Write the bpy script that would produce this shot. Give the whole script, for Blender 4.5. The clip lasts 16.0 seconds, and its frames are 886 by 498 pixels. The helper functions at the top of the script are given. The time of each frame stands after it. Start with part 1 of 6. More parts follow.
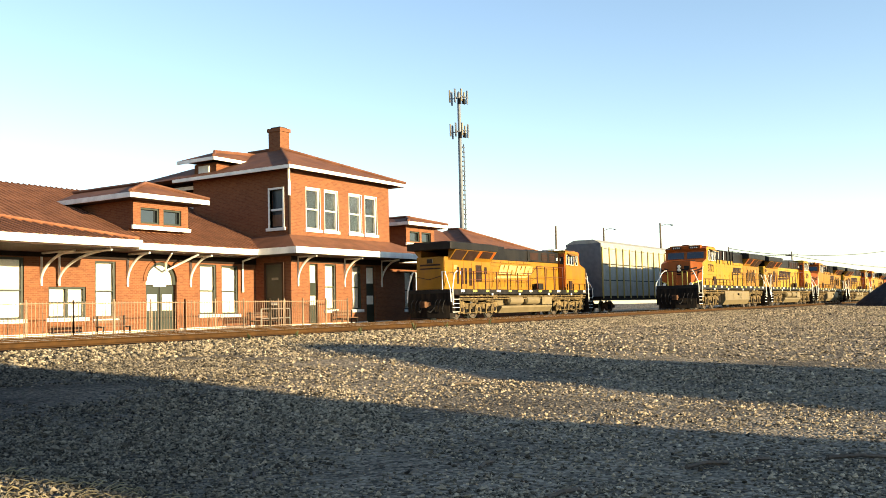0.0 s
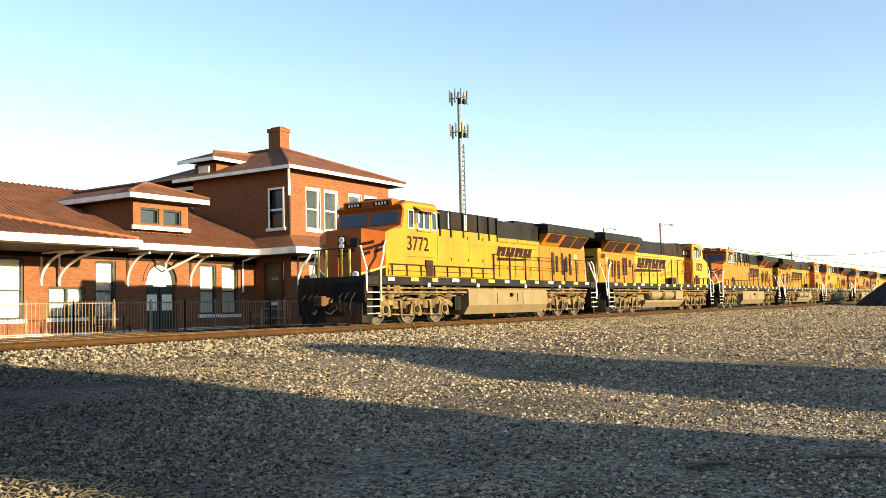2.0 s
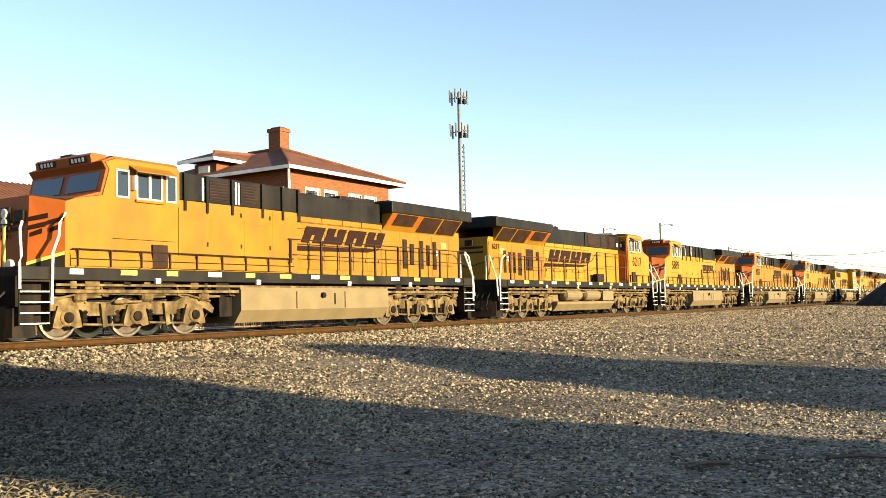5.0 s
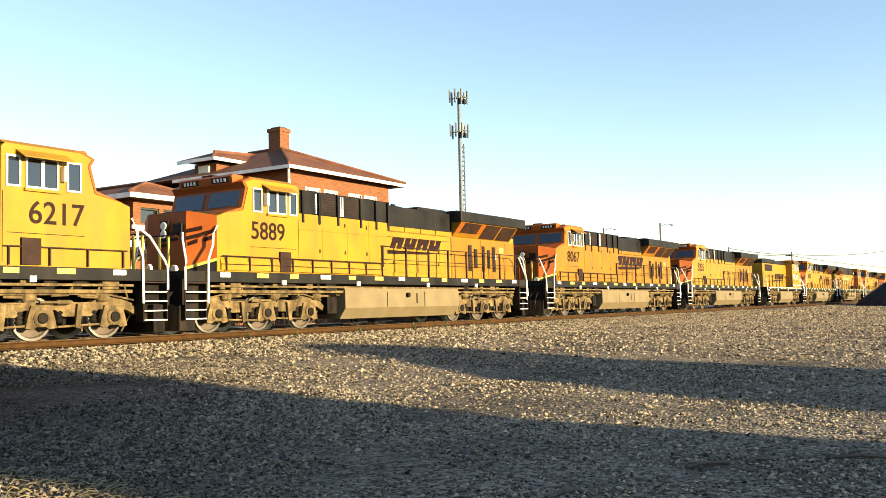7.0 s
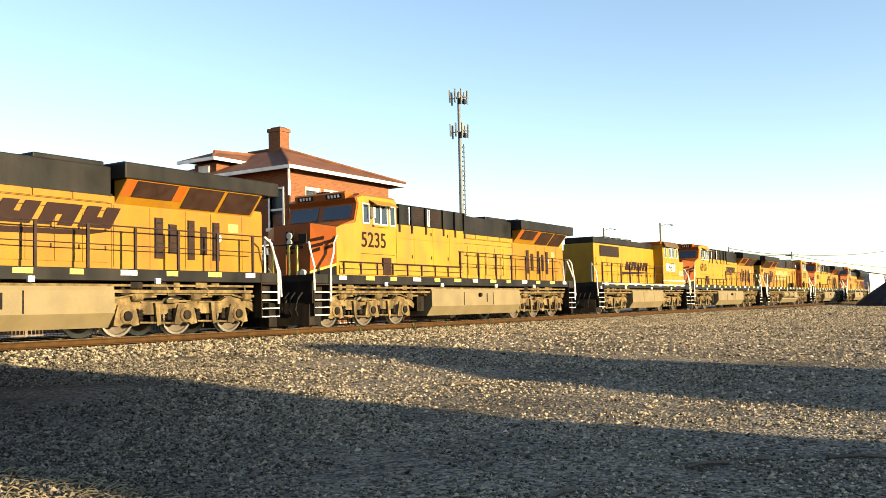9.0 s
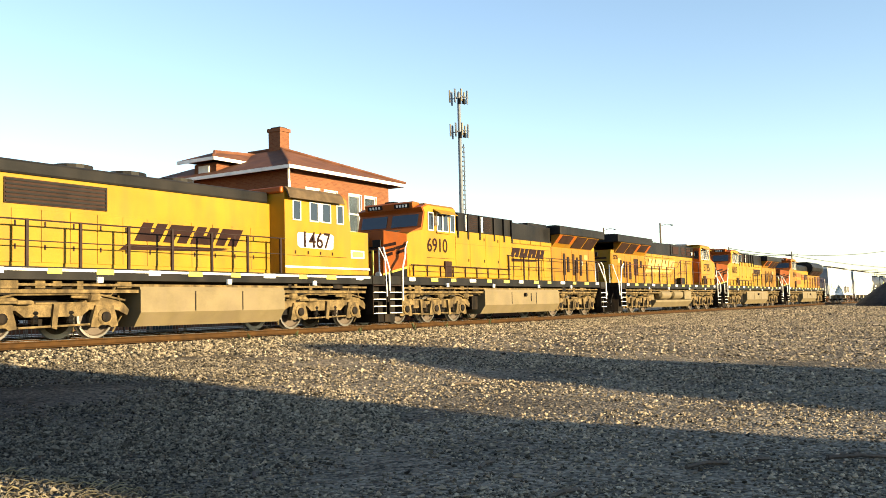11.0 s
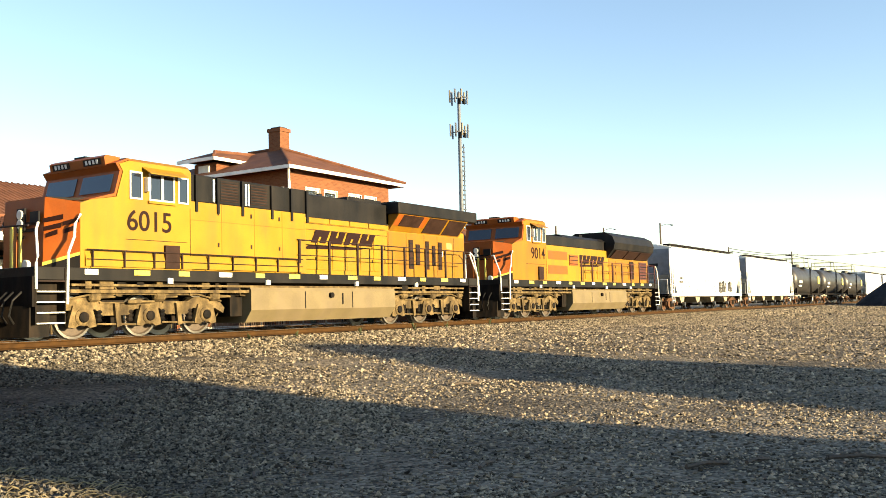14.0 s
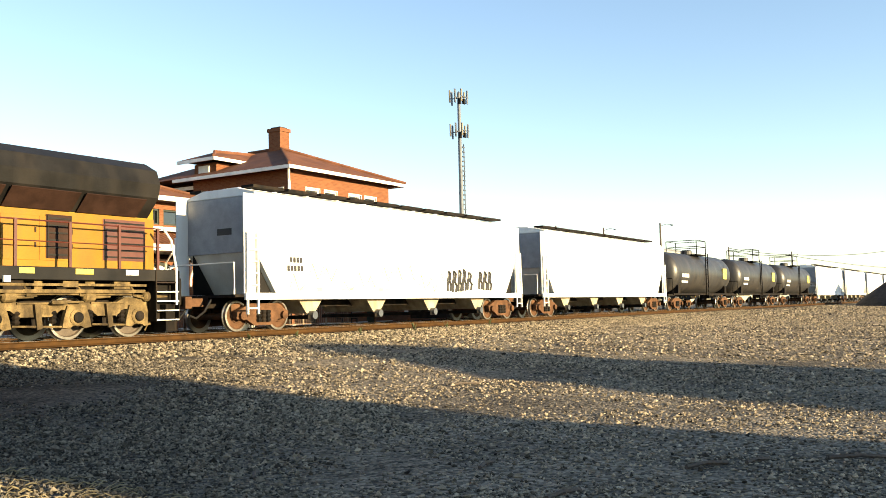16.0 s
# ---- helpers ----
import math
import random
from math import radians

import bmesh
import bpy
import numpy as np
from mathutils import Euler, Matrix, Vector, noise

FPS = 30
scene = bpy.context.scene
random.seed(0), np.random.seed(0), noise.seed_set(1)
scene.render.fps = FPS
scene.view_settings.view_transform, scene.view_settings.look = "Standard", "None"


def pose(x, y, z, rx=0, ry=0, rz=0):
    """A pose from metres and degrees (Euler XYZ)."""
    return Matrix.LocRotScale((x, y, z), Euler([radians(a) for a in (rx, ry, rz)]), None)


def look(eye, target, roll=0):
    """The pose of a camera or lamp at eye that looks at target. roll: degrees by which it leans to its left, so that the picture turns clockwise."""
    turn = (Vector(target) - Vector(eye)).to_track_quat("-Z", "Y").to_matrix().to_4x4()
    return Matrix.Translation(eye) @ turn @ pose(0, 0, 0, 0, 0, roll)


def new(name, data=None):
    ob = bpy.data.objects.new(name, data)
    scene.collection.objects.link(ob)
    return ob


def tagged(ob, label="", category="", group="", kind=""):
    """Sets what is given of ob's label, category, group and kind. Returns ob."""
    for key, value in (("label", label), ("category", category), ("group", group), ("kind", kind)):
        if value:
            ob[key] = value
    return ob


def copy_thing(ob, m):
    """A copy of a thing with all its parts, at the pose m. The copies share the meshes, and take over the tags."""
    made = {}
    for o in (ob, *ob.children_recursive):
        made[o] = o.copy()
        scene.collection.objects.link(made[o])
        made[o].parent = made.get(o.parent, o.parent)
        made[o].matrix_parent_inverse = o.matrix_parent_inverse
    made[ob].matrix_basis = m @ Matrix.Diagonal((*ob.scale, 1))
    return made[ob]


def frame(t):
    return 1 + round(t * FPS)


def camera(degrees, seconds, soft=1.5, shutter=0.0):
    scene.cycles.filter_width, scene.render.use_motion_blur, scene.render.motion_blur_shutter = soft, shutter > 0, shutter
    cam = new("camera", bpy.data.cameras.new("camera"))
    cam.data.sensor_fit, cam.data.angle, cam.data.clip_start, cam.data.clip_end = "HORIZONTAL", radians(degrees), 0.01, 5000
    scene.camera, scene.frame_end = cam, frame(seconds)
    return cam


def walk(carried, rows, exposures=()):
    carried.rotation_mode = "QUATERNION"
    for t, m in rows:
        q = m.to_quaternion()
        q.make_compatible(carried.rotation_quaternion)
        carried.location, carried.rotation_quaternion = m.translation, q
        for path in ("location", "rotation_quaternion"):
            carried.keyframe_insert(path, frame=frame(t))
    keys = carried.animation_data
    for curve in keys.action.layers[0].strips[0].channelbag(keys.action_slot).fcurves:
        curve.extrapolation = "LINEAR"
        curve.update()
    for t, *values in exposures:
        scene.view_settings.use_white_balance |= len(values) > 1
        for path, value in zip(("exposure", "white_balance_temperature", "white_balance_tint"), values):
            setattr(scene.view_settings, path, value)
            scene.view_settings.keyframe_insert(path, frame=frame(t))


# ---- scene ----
EYE = Vector((0.0, 0.0, 0.5455))
AIM = EYE + Vector((math.cos(0.5619) * math.cos(0.0643), math.sin(0.5619) * math.cos(0.0643), math.sin(0.0643))) * 20
cam = camera(51.70, 16.0, soft=0.8)
walk(cam, [(0.0, look(EYE, AIM, -1.413)), (16.0, look(EYE, AIM, -1.413))])

# ---- light ----
SUN_EL, SUN_AZ = radians(8.8), radians(178.5)   # a low sun behind the camera
world = bpy.data.worlds.new("sky")
scene.world = world
world.use_nodes = True
wn = world.node_tree.nodes
sky = wn.new("ShaderNodeTexSky")
sky.sky_type, sky.sun_disc = "NISHITA", False
sky.sun_elevation, sky.sun_rotation = radians(16), SUN_AZ
sky.air_density, sky.dust_density, sky.ozone_density = 1.0, 0.05, 1.0
wn["Background"].inputs["Strength"].default_value = 0.078
world.node_tree.links.new(sky.outputs[0], wn["Background"].inputs[0])
sun = new("sun", bpy.data.lights.new("sun", "SUN"))
sun.data.energy, sun.data.angle, sun.data.color = 5.0, radians(0.6), (1.0, 0.80, 0.46)
to_sun = Vector((math.sin(SUN_AZ) * math.cos(SUN_EL), math.cos(SUN_AZ) * math.cos(SUN_EL), math.sin(SUN_EL)))
sun.matrix_world = look(to_sun * 100, (0, 0, 0))
scene.view_settings.exposure = 1.8


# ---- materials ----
COLOUR_SCALE = 0.60   # every base colour but the whites is scaled down, which deepens the shade


def mat(name, base, rough=0.6, metal=0.0, var=0.25, scale=3.0, fine=40.0, bump=0.15, dirt=None, dirt_amount=0.35, dirt_scale=0.7, gloss=0.5):
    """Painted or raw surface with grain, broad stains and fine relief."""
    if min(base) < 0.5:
        base = [c * COLOUR_SCALE for c in base]
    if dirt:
        dirt = [c * COLOUR_SCALE for c in dirt]
    m = bpy.data.materials.new(name)
    m.use_nodes = True
    n, l = m.node_tree.nodes, m.node_tree.links
    b = n["Principled BSDF"]
    b.inputs["Metallic"].default_value = metal
    b.inputs["Specular IOR Level"].default_value = gloss
    tc = n.new("ShaderNodeTexCoord")

    def noise_tex(s, d=5.0, stretch=None):
        t = n.new("ShaderNodeTexNoise")
        t.inputs["Scale"].default_value, t.inputs["Detail"].default_value = s, d
        src = tc.outputs["Object"]
        if stretch:
            mp = n.new("ShaderNodeMapping")
            mp.inputs["Scale"].default_value = stretch
            l.new(src, mp.inputs[0])
            src = mp.outputs[0]
        l.new(src, t.inputs["Vector"])
        return t

    def mix(fac, a, c, kind="MIX"):
        x = n.new("ShaderNodeMix")
        x.data_type, x.blend_type = "RGBA", kind
        for sock, v in ((x.inputs[0], fac), (x.inputs[6], a), (x.inputs[7], c)):
            if hasattr(v, "links"):
                l.new(v, sock)
            else:
                sock.default_value = v
        return x.outputs[2]

    def ramp(src, lo, hi):
        r = n.new("ShaderNodeMapRange")
        r.inputs[1].default_value, r.inputs[2].default_value = lo, hi
        l.new(src, r.inputs[0])
        return r.outputs[0]

    big, small = noise_tex(scale), noise_tex(fine, 3.0)
    dark = [c * (1 - var) for c in base] + [1]
    light = [min(1, c * (1 + var * 0.6)) for c in base] + [1]
    col = mix(ramp(big.outputs[0], 0.35, 0.65), dark, light)
    grain = n.new("ShaderNodeMapRange")
    grain.inputs[1].default_value, grain.inputs[2].default_value = 0.3, 0.7
    grain.inputs[3].default_value, grain.inputs[4].default_value = 1 - var * 0.7, 1 + var * 0.4
    l.new(small.outputs[0], grain.inputs[0])
    comb = n.new("ShaderNodeCombineColor")
    for k in range(3):
        l.new(grain.outputs[0], comb.inputs[k])
    col = mix(1.0, col, comb.outputs[0], "MULTIPLY")
    if dirt:
        streak = noise_tex(dirt_scale, 6.0, (2.2, 2.2, 0.5))
        amount = n.new("ShaderNodeMath")
        amount.operation = "MULTIPLY"
        amount.inputs[1].default_value = dirt_amount
        l.new(ramp(streak.outputs[0], 0.42, 0.68), amount.inputs[0])
        col = mix(amount.outputs[0], col, [*dirt, 1])
    l.new(col, b.inputs["Base Color"])
    rr = n.new("ShaderNodeMapRange")
    rr.inputs[3].default_value, rr.inputs[4].default_value = max(0.03, rough - 0.12), min(1, rough + 0.12)
    l.new(big.outputs[0], rr.inputs[0])
    l.new(rr.outputs[0], b.inputs["Roughness"])
    if bump:
        bp = n.new("ShaderNodeBump")
        bp.inputs["Strength"].default_value, bp.inputs["Distance"].default_value = bump, 0.02
        l.new(small.outputs[0], bp.inputs["Height"])
        l.new(bp.outputs[0], b.inputs["Normal"])
    return m


def brick_mat(name, c1, c2, mortar):
    m = mat(name, c1, 0.85, var=0.2, scale=0.8, fine=30, gloss=0.2)
    n, l = m.node_tree.nodes, m.node_tree.links
    b = n["Principled BSDF"]
    tc = n["Texture Coordinate"]
    sep, comb, add = n.new("ShaderNodeSeparateXYZ"), n.new("ShaderNodeCombineXYZ"), n.new("ShaderNodeMath")
    l.new(tc.outputs["Object"], sep.inputs[0])
    l.new(sep.outputs[0], add.inputs[0])
    l.new(sep.outputs[1], add.inputs[1])
    l.new(add.outputs[0], comb.inputs[0])
    l.new(sep.outputs[2], comb.inputs[1])
    t = n.new("ShaderNodeTexBrick")
    l.new(comb.outputs[0], t.inputs["Vector"])
    for key, v in (("Color1", (*[c * COLOUR_SCALE for c in c1], 1)), ("Color2", (*[c * COLOUR_SCALE for c in c2], 1)), ("Mortar", (*[c * COLOUR_SCALE for c in mortar], 1)), ("Scale", 1.0), ("Mortar Size", 0.006),
                   ("Brick Width", 0.215), ("Row Height", 0.075), ("Bias", 0.0)):
        t.inputs[key].default_value = v
    old = b.inputs["Base Color"].links[0].from_socket
    x = n.new("ShaderNodeMix")
    x.data_type, x.blend_type = "RGBA", "MIX"
    x.inputs[0].default_value = 0.75
    l.new(old, x.inputs[6])
    l.new(t.outputs["Color"], x.inputs[7])
    l.new(x.outputs[2], b.inputs["Base Color"])
    return m


def glass_mat(name, tint=(0.02, 0.025, 0.03), rough=0.05):
    m = bpy.data.materials.new(name)
    m.use_nodes = True
    b = m.node_tree.nodes["Principled BSDF"]
    b.inputs["Base Color"].default_value = (*tint, 1)
    b.inputs["Roughness"].default_value = rough
    b.inputs["Specular IOR Level"].default_value = 0.9
    return m


def cinder_shade_tone(m):
    """Dark cinders with bluish shade painted in towards the station, a paler packed drive on the other side."""
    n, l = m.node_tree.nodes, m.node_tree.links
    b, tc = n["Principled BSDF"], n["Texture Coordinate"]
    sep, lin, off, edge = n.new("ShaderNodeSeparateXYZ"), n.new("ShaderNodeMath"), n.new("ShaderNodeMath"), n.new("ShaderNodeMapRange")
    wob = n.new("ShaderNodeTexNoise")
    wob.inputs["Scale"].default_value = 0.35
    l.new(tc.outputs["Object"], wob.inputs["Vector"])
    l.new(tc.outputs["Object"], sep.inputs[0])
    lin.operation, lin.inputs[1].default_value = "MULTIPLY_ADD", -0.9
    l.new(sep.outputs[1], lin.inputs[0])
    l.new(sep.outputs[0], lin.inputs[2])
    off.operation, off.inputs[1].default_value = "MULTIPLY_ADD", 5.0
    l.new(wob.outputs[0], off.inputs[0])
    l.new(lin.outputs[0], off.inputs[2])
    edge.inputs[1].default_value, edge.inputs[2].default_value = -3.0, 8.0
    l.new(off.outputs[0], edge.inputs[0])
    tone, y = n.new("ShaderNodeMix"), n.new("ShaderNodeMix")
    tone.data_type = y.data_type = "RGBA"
    # the dark blue-grey end carries the lot's shade in its colour
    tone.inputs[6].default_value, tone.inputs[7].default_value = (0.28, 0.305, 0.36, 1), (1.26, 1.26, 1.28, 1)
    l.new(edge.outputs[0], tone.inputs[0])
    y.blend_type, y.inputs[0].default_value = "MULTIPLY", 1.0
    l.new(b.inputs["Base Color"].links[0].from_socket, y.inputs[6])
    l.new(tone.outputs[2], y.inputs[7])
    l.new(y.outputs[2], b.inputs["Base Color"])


def gravel_mat(name):
    m = mat(name, (0.25, 0.205, 0.15), 0.95, var=0.45, scale=0.5, fine=9, bump=0.3, gloss=0.12)
    n, l = m.node_tree.nodes, m.node_tree.links
    b = n["Principled BSDF"]
    tc = n["Texture Coordinate"]
    vor = n.new("ShaderNodeTexVoronoi")
    vor.inputs["Scale"].default_value = 24.0
    l.new(tc.outputs["Object"], vor.inputs["Vector"])
    hue = n.new("ShaderNodeSeparateColor")
    l.new(vor.outputs["Color"], hue.inputs[0])
    rng = n.new("ShaderNodeMapRange")
    rng.inputs[3].default_value, rng.inputs[4].default_value = 0.25, 1.8
    l.new(hue.outputs[0], rng.inputs[0])
    comb = n.new("ShaderNodeCombineColor")
    for k in range(3):
        l.new(rng.outputs[0], comb.inputs[k])
    old = b.inputs["Base Color"].links[0].from_socket
    x = n.new("ShaderNodeMix")
    x.data_type, x.blend_type = "RGBA", "MULTIPLY"
    x.inputs[0].default_value = 1.0
    l.new(old, x.inputs[6])
    l.new(comb.outputs[0], x.inputs[7])
    l.new(x.outputs[2], b.inputs["Base Color"])
    cinder_shade_tone(m)
    bp = n.new("ShaderNodeBump")
    bp.inputs["Strength"].default_value, bp.inputs["Distance"].default_value, bp.invert = 1.0, 0.045, True
    l.new(vor.outputs["Distance"], bp.inputs["Height"])
    l.new(bp.outputs[0], b.inputs["Normal"])
    return m


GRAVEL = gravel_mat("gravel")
RUST = mat("rusty rail", (0.085, 0.04, 0.011), 0.8, var=0.3, scale=4, fine=50, gloss=0.12)
TIE = mat("timber tie", (0.07, 0.05, 0.04), 0.9, var=0.3, gloss=0.12)
STEEL = mat("worn steel", (0.5, 0.5, 0.5), 0.3, metal=1.0, var=0.15)
BRICK = brick_mat("red brick", (0.31, 0.118, 0.052), (0.19, 0.064, 0.029), (0.31, 0.17, 0.09))
TILE = mat("clay roof tile", (0.25, 0.108, 0.063), 0.75, var=0.25, scale=1.2, fine=20, gloss=0.12)
TRIM = mat("white trim paint", (0.80, 0.76, 0.68), 0.5, var=0.08, scale=2, fine=20, bump=0.05, dirt=(0.35, 0.3, 0.25), dirt_amount=0.25)
SOFFIT = mat("brown soffit", (0.07, 0.04, 0.027), 0.7, var=0.2, gloss=0.12)
FRIEZE = mat("dark frieze board", (0.028, 0.017, 0.012), 0.7, var=0.3, gloss=0.12)
GREEN = mat("dark green frame", (0.025, 0.034, 0.02), 0.5, var=0.2)
SHADE = mat("white blind behind glass", (0.78, 0.74, 0.62), 0.25, var=0.06, bump=0.0)
PANE = glass_mat("window glass")
CONCRETE = mat("pale concrete", (0.33, 0.28, 0.21), 0.9, var=0.2)
IRON = mat("black iron", (0.03, 0.028, 0.027), 0.5, var=0.3, gloss=0.12)
FENCE = mat("rust-brown fence iron", (0.40, 0.27, 0.17), 0.6, var=0.3)
PIPE = mat("pale pipe paint", (0.34, 0.30, 0.25), 0.5)
BENCH = mat("bench timber", (0.25, 0.12, 0.06), 0.6)
GALV = mat("galvanised steel", (0.20, 0.215, 0.24), 0.45, metal=0.6, var=0.15)
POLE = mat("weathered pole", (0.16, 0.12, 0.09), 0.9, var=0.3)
COAL = mat("dark spoil", (0.035, 0.035, 0.04), 0.95, var=0.4, fine=8, gloss=0.12)
SIDING = mat("warehouse siding", (0.4, 0.38, 0.35), 0.7)
STRAW = mat("dry stalk", (0.42, 0.33, 0.17), 0.9)
WEED = mat("weed leaf", (0.10, 0.12, 0.04), 0.8)


# ---- mesh helpers ----
def part(name, bm, material, parent=None, label="", smooth=False):
    me = bpy.data.meshes.new(name)
    bmesh.ops.recalc_face_normals(bm, faces=bm.faces)
    bm.to_mesh(me)
    bm.free()
    me.materials.append(material)
    if smooth:
        for f in me.polygons:
            f.use_smooth = True
    ob = new(name, me)
    if parent:
        ob.parent = parent
    if label:
        tagged(ob, label)
    return ob


def share(name, me, m, parent):
    ob = new(name, me)
    ob.parent = parent
    ob.matrix_basis = m
    return ob


def box(bm, x0, x1, y0, y1, z0, z1, bevel=0.0):
    v = [bm.verts.new(c) for c in ((x0, y0, z0), (x1, y0, z0), (x1, y1, z0), (x0, y1, z0), (x0, y0, z1), (x1, y0, z1), (x1, y1, z1), (x0, y1, z1))]
    fs = [bm.faces.new([v[i] for i in q]) for q in ((3, 2, 1, 0), (4, 5, 6, 7), (0, 1, 5, 4), (1, 2, 6, 5), (2, 3, 7, 6), (3, 0, 4, 7))]
    if bevel:
        es = {e for f in fs for e in f.edges}
        bmesh.ops.bevel(bm, geom=list(es), offset=bevel, segments=2, affect="EDGES", profile=0.5)
    return bm


def boxes(*bs, bevel=0.0):
    bm = bmesh.new()
    for b in bs:
        box(bm, *b, bevel=bevel)
    return bm


def tube(bm, pts, r, seg=8):
    """A round bar along a line of points, with mitred joints and end caps."""
    pts = [Vector(q) for q in pts]
    rings = []
    for i, q in enumerate(pts):
        d = (pts[min(i + 1, len(pts) - 1)] - pts[max(i - 1, 0)]).normalized()
        a = d.cross(Vector((0, 0, 1)) if abs(d.z) < 0.9 else Vector((1, 0, 0))).normalized()
        c = d.cross(a)
        rings.append([bm.verts.new(q + (a * math.cos(k * math.tau / seg) + c * math.sin(k * math.tau / seg)) * r) for k in range(seg)])
    for p, q in zip(rings, rings[1:]):
        for k in range(seg):
            bm.faces.new((p[k], p[(k + 1) % seg], q[(k + 1) % seg], q[k]))
    bm.faces.new(rings[0][::-1])
    bm.faces.new(rings[-1])
    return bm


def prism(bm, poly, y0, y1, axis="y"):
    """A polygon, in x-z (axis y), y-z (axis x) or x-y (axis z), drawn out from y0 to y1."""
    def at(a, b, c):
        return {"y": (a, c, b), "x": (c, a, b), "z": (a, b, c)}[axis]
    p = [bm.verts.new(at(a, b, y0)) for a, b in poly]
    q = [bm.verts.new(at(a, b, y1)) for a, b in poly]
    bm.faces.new(p)
    bm.faces.new(q[::-1])
    for i in range(len(poly)):
        j = (i + 1) % len(poly)
        bm.faces.new((p[i], p[j], q[j], q[i]))
    return bm


def lathe(bm, prof, seg=20, axis="y", at=(0, 0, 0)):
    """A profile of (radius, along) turned round an axis through a point."""
    rings = []
    for r, h in prof:
        ring = []
        for k in range(seg):
            c, s = r * math.cos(k * math.tau / seg), r * math.sin(k * math.tau / seg)
            q = {"y": (c, h, s), "x": (h, c, s), "z": (c, s, h)}[axis]
            ring.append(bm.verts.new(Vector(q) + Vector(at)))
        rings.append(ring)
    for p, q in zip(rings, rings[1:]):
        for k in range(seg):
            bm.faces.new((p[k], p[(k + 1) % seg], q[(k + 1) % seg], q[k]))
    bm.faces.new(rings[0][::-1])
    bm.faces.new(rings[-1])
    return bm


def quad_solid(bm, corners, thick):
    """A slab under four (or three) corners, thick metres deep along its normal."""
    c = [Vector(q) for q in corners]
    nrm = (c[1] - c[0]).cross(c[2] - c[0]).normalized()
    if nrm.z < 0:
        nrm = -nrm
    top = [bm.verts.new(q) for q in c]
    bot = [bm.verts.new(q - nrm * thick) for q in c]
    bm.faces.new(top)
    bm.faces.new(bot[::-1])
    for i in range(len(c)):
        j = (i + 1) % len(c)
        bm.faces.new((top[i], top[j], bot[j], bot[i]))
    return bm


def text_mesh(body, size, depth=0.004):
    cu = bpy.data.curves.new("lettering", "FONT")
    cu.body, cu.size, cu.extrude, cu.align_x, cu.align_y = body, size, depth, "CENTER", "CENTER"
    cu.offset = size * 0.008
    ob = new("lettering", cu)
    me = bpy.data.meshes.new_from_object(ob.evaluated_get(bpy.context.evaluated_depsgraph_get()))
    bpy.data.objects.remove(ob)
    return me


def thing(name, at=None, **tags):
    ob = new(name)
    if at is not None:
        ob.matrix_basis = at
    return tagged(ob, **tags)


# ---- ground and tracks ----
TRACK, FAR_TRACK = 20.45, 28.8
rng = random.Random(4)


def lerp_table(v, table):
    for (a, p), (b, q) in zip(table, table[1:]):
        if v <= b:
            k = max(0.0, (v - a) / (b - a))
            return p + (q - p) * k
    return table[-1][1]


def ground_z(x, y):
    z = lerp_table(y, [(-40, -1.0), (2, -0.95), (5, -0.89), (8.6, -0.78), (12.7, -0.52), (16.5, -0.42), (18.6, -0.22), (22.6, -0.22), (24.5, -0.42), (27, -0.36), (30.5, -0.36), (32, -0.4), (400, -0.5)])
    near = max(0.0, 1 - abs(y - 8) / 9)
    return z + near * 0.05 * noise.noise((x * 0.35, y * 0.35, 0)) + near * 0.02 * noise.noise((x * 1.3, y * 1.3, 3))


def build_ground():
    bm = bmesh.new()
    xs = [-400, -150, -60, -20, -8] + [-4 + i * 0.5 for i in range(110)] + [52, 56, 62, 70, 80, 95, 120, 160, 230, 400, 900, 2500]
    ys = [-2500, -400, -120, -40, -10, -4] + [-2 + i * 0.5 for i in range(64)] + [31, 34, 40, 60, 120, 400, 2500]
    grid = [[bm.verts.new((x, y, ground_z(x, y))) for x in xs] for y in ys]
    for a, b in zip(grid, grid[1:]):
        for i in range(len(xs) - 1):
            bm.faces.new((a[i], a[i + 1], b[i + 1], b[i]))
    return tagged(part("ground", bm, GRAVEL, smooth=True), "crushed grey-tan gravel lot rising gently to the tracks", "ground", kind="structure")


build_ground()


def stones(name, spots, label, material, sink=0.15):
    """Many small six-cornered stones lying on the ground, in one mesh."""
    rnd = np.random.default_rng(len(spots))
    p = np.array(spots)
    n = len(p)
    z = np.array([ground_z(x, y) for x, y, r in spots]) + p[:, 2] * sink
    shape = np.array([(0, 0, 1), (0.9, 0.1, 0.2), (0.1, 0.9, 0.3), (-0.9, 0.05, 0.15), (-0.1, -0.9, 0.25), (0, 0, -0.7)])
    size = np.stack([rnd.uniform(0.8, 1.5, n), rnd.uniform(0.6, 1.1, n), rnd.uniform(0.5, 1.0, n)], 1) * p[:, 2:3]
    v = shape[None] * size[:, None] + rnd.uniform(-0.28, 0.28, (n, 6, 3)) * p[:, None, 2:3]
    a = rnd.uniform(0, math.tau, n)[:, None]
    x, y = v[..., 0] * np.cos(a) - v[..., 1] * np.sin(a), v[..., 0] * np.sin(a) + v[..., 1] * np.cos(a)
    v = np.stack([x + p[:, None, 0], y + p[:, None, 1], v[..., 2] + z[:, None]], 2).reshape(-1, 3)
    tri = np.array([q for i, k in ((1, 2), (2, 3), (3, 4), (4, 1)) for q in ((0, i, k), (5, k, i))])
    f = (tri[None] + 6 * np.arange(n)[:, None, None]).reshape(-1, 3)
    me = bpy.data.meshes.new(name)
    me.from_pydata(v.tolist(), [], f.tolist())
    me.materials.append(material)
    return tagged(new(name, me), label, "gravel", kind="stuff")


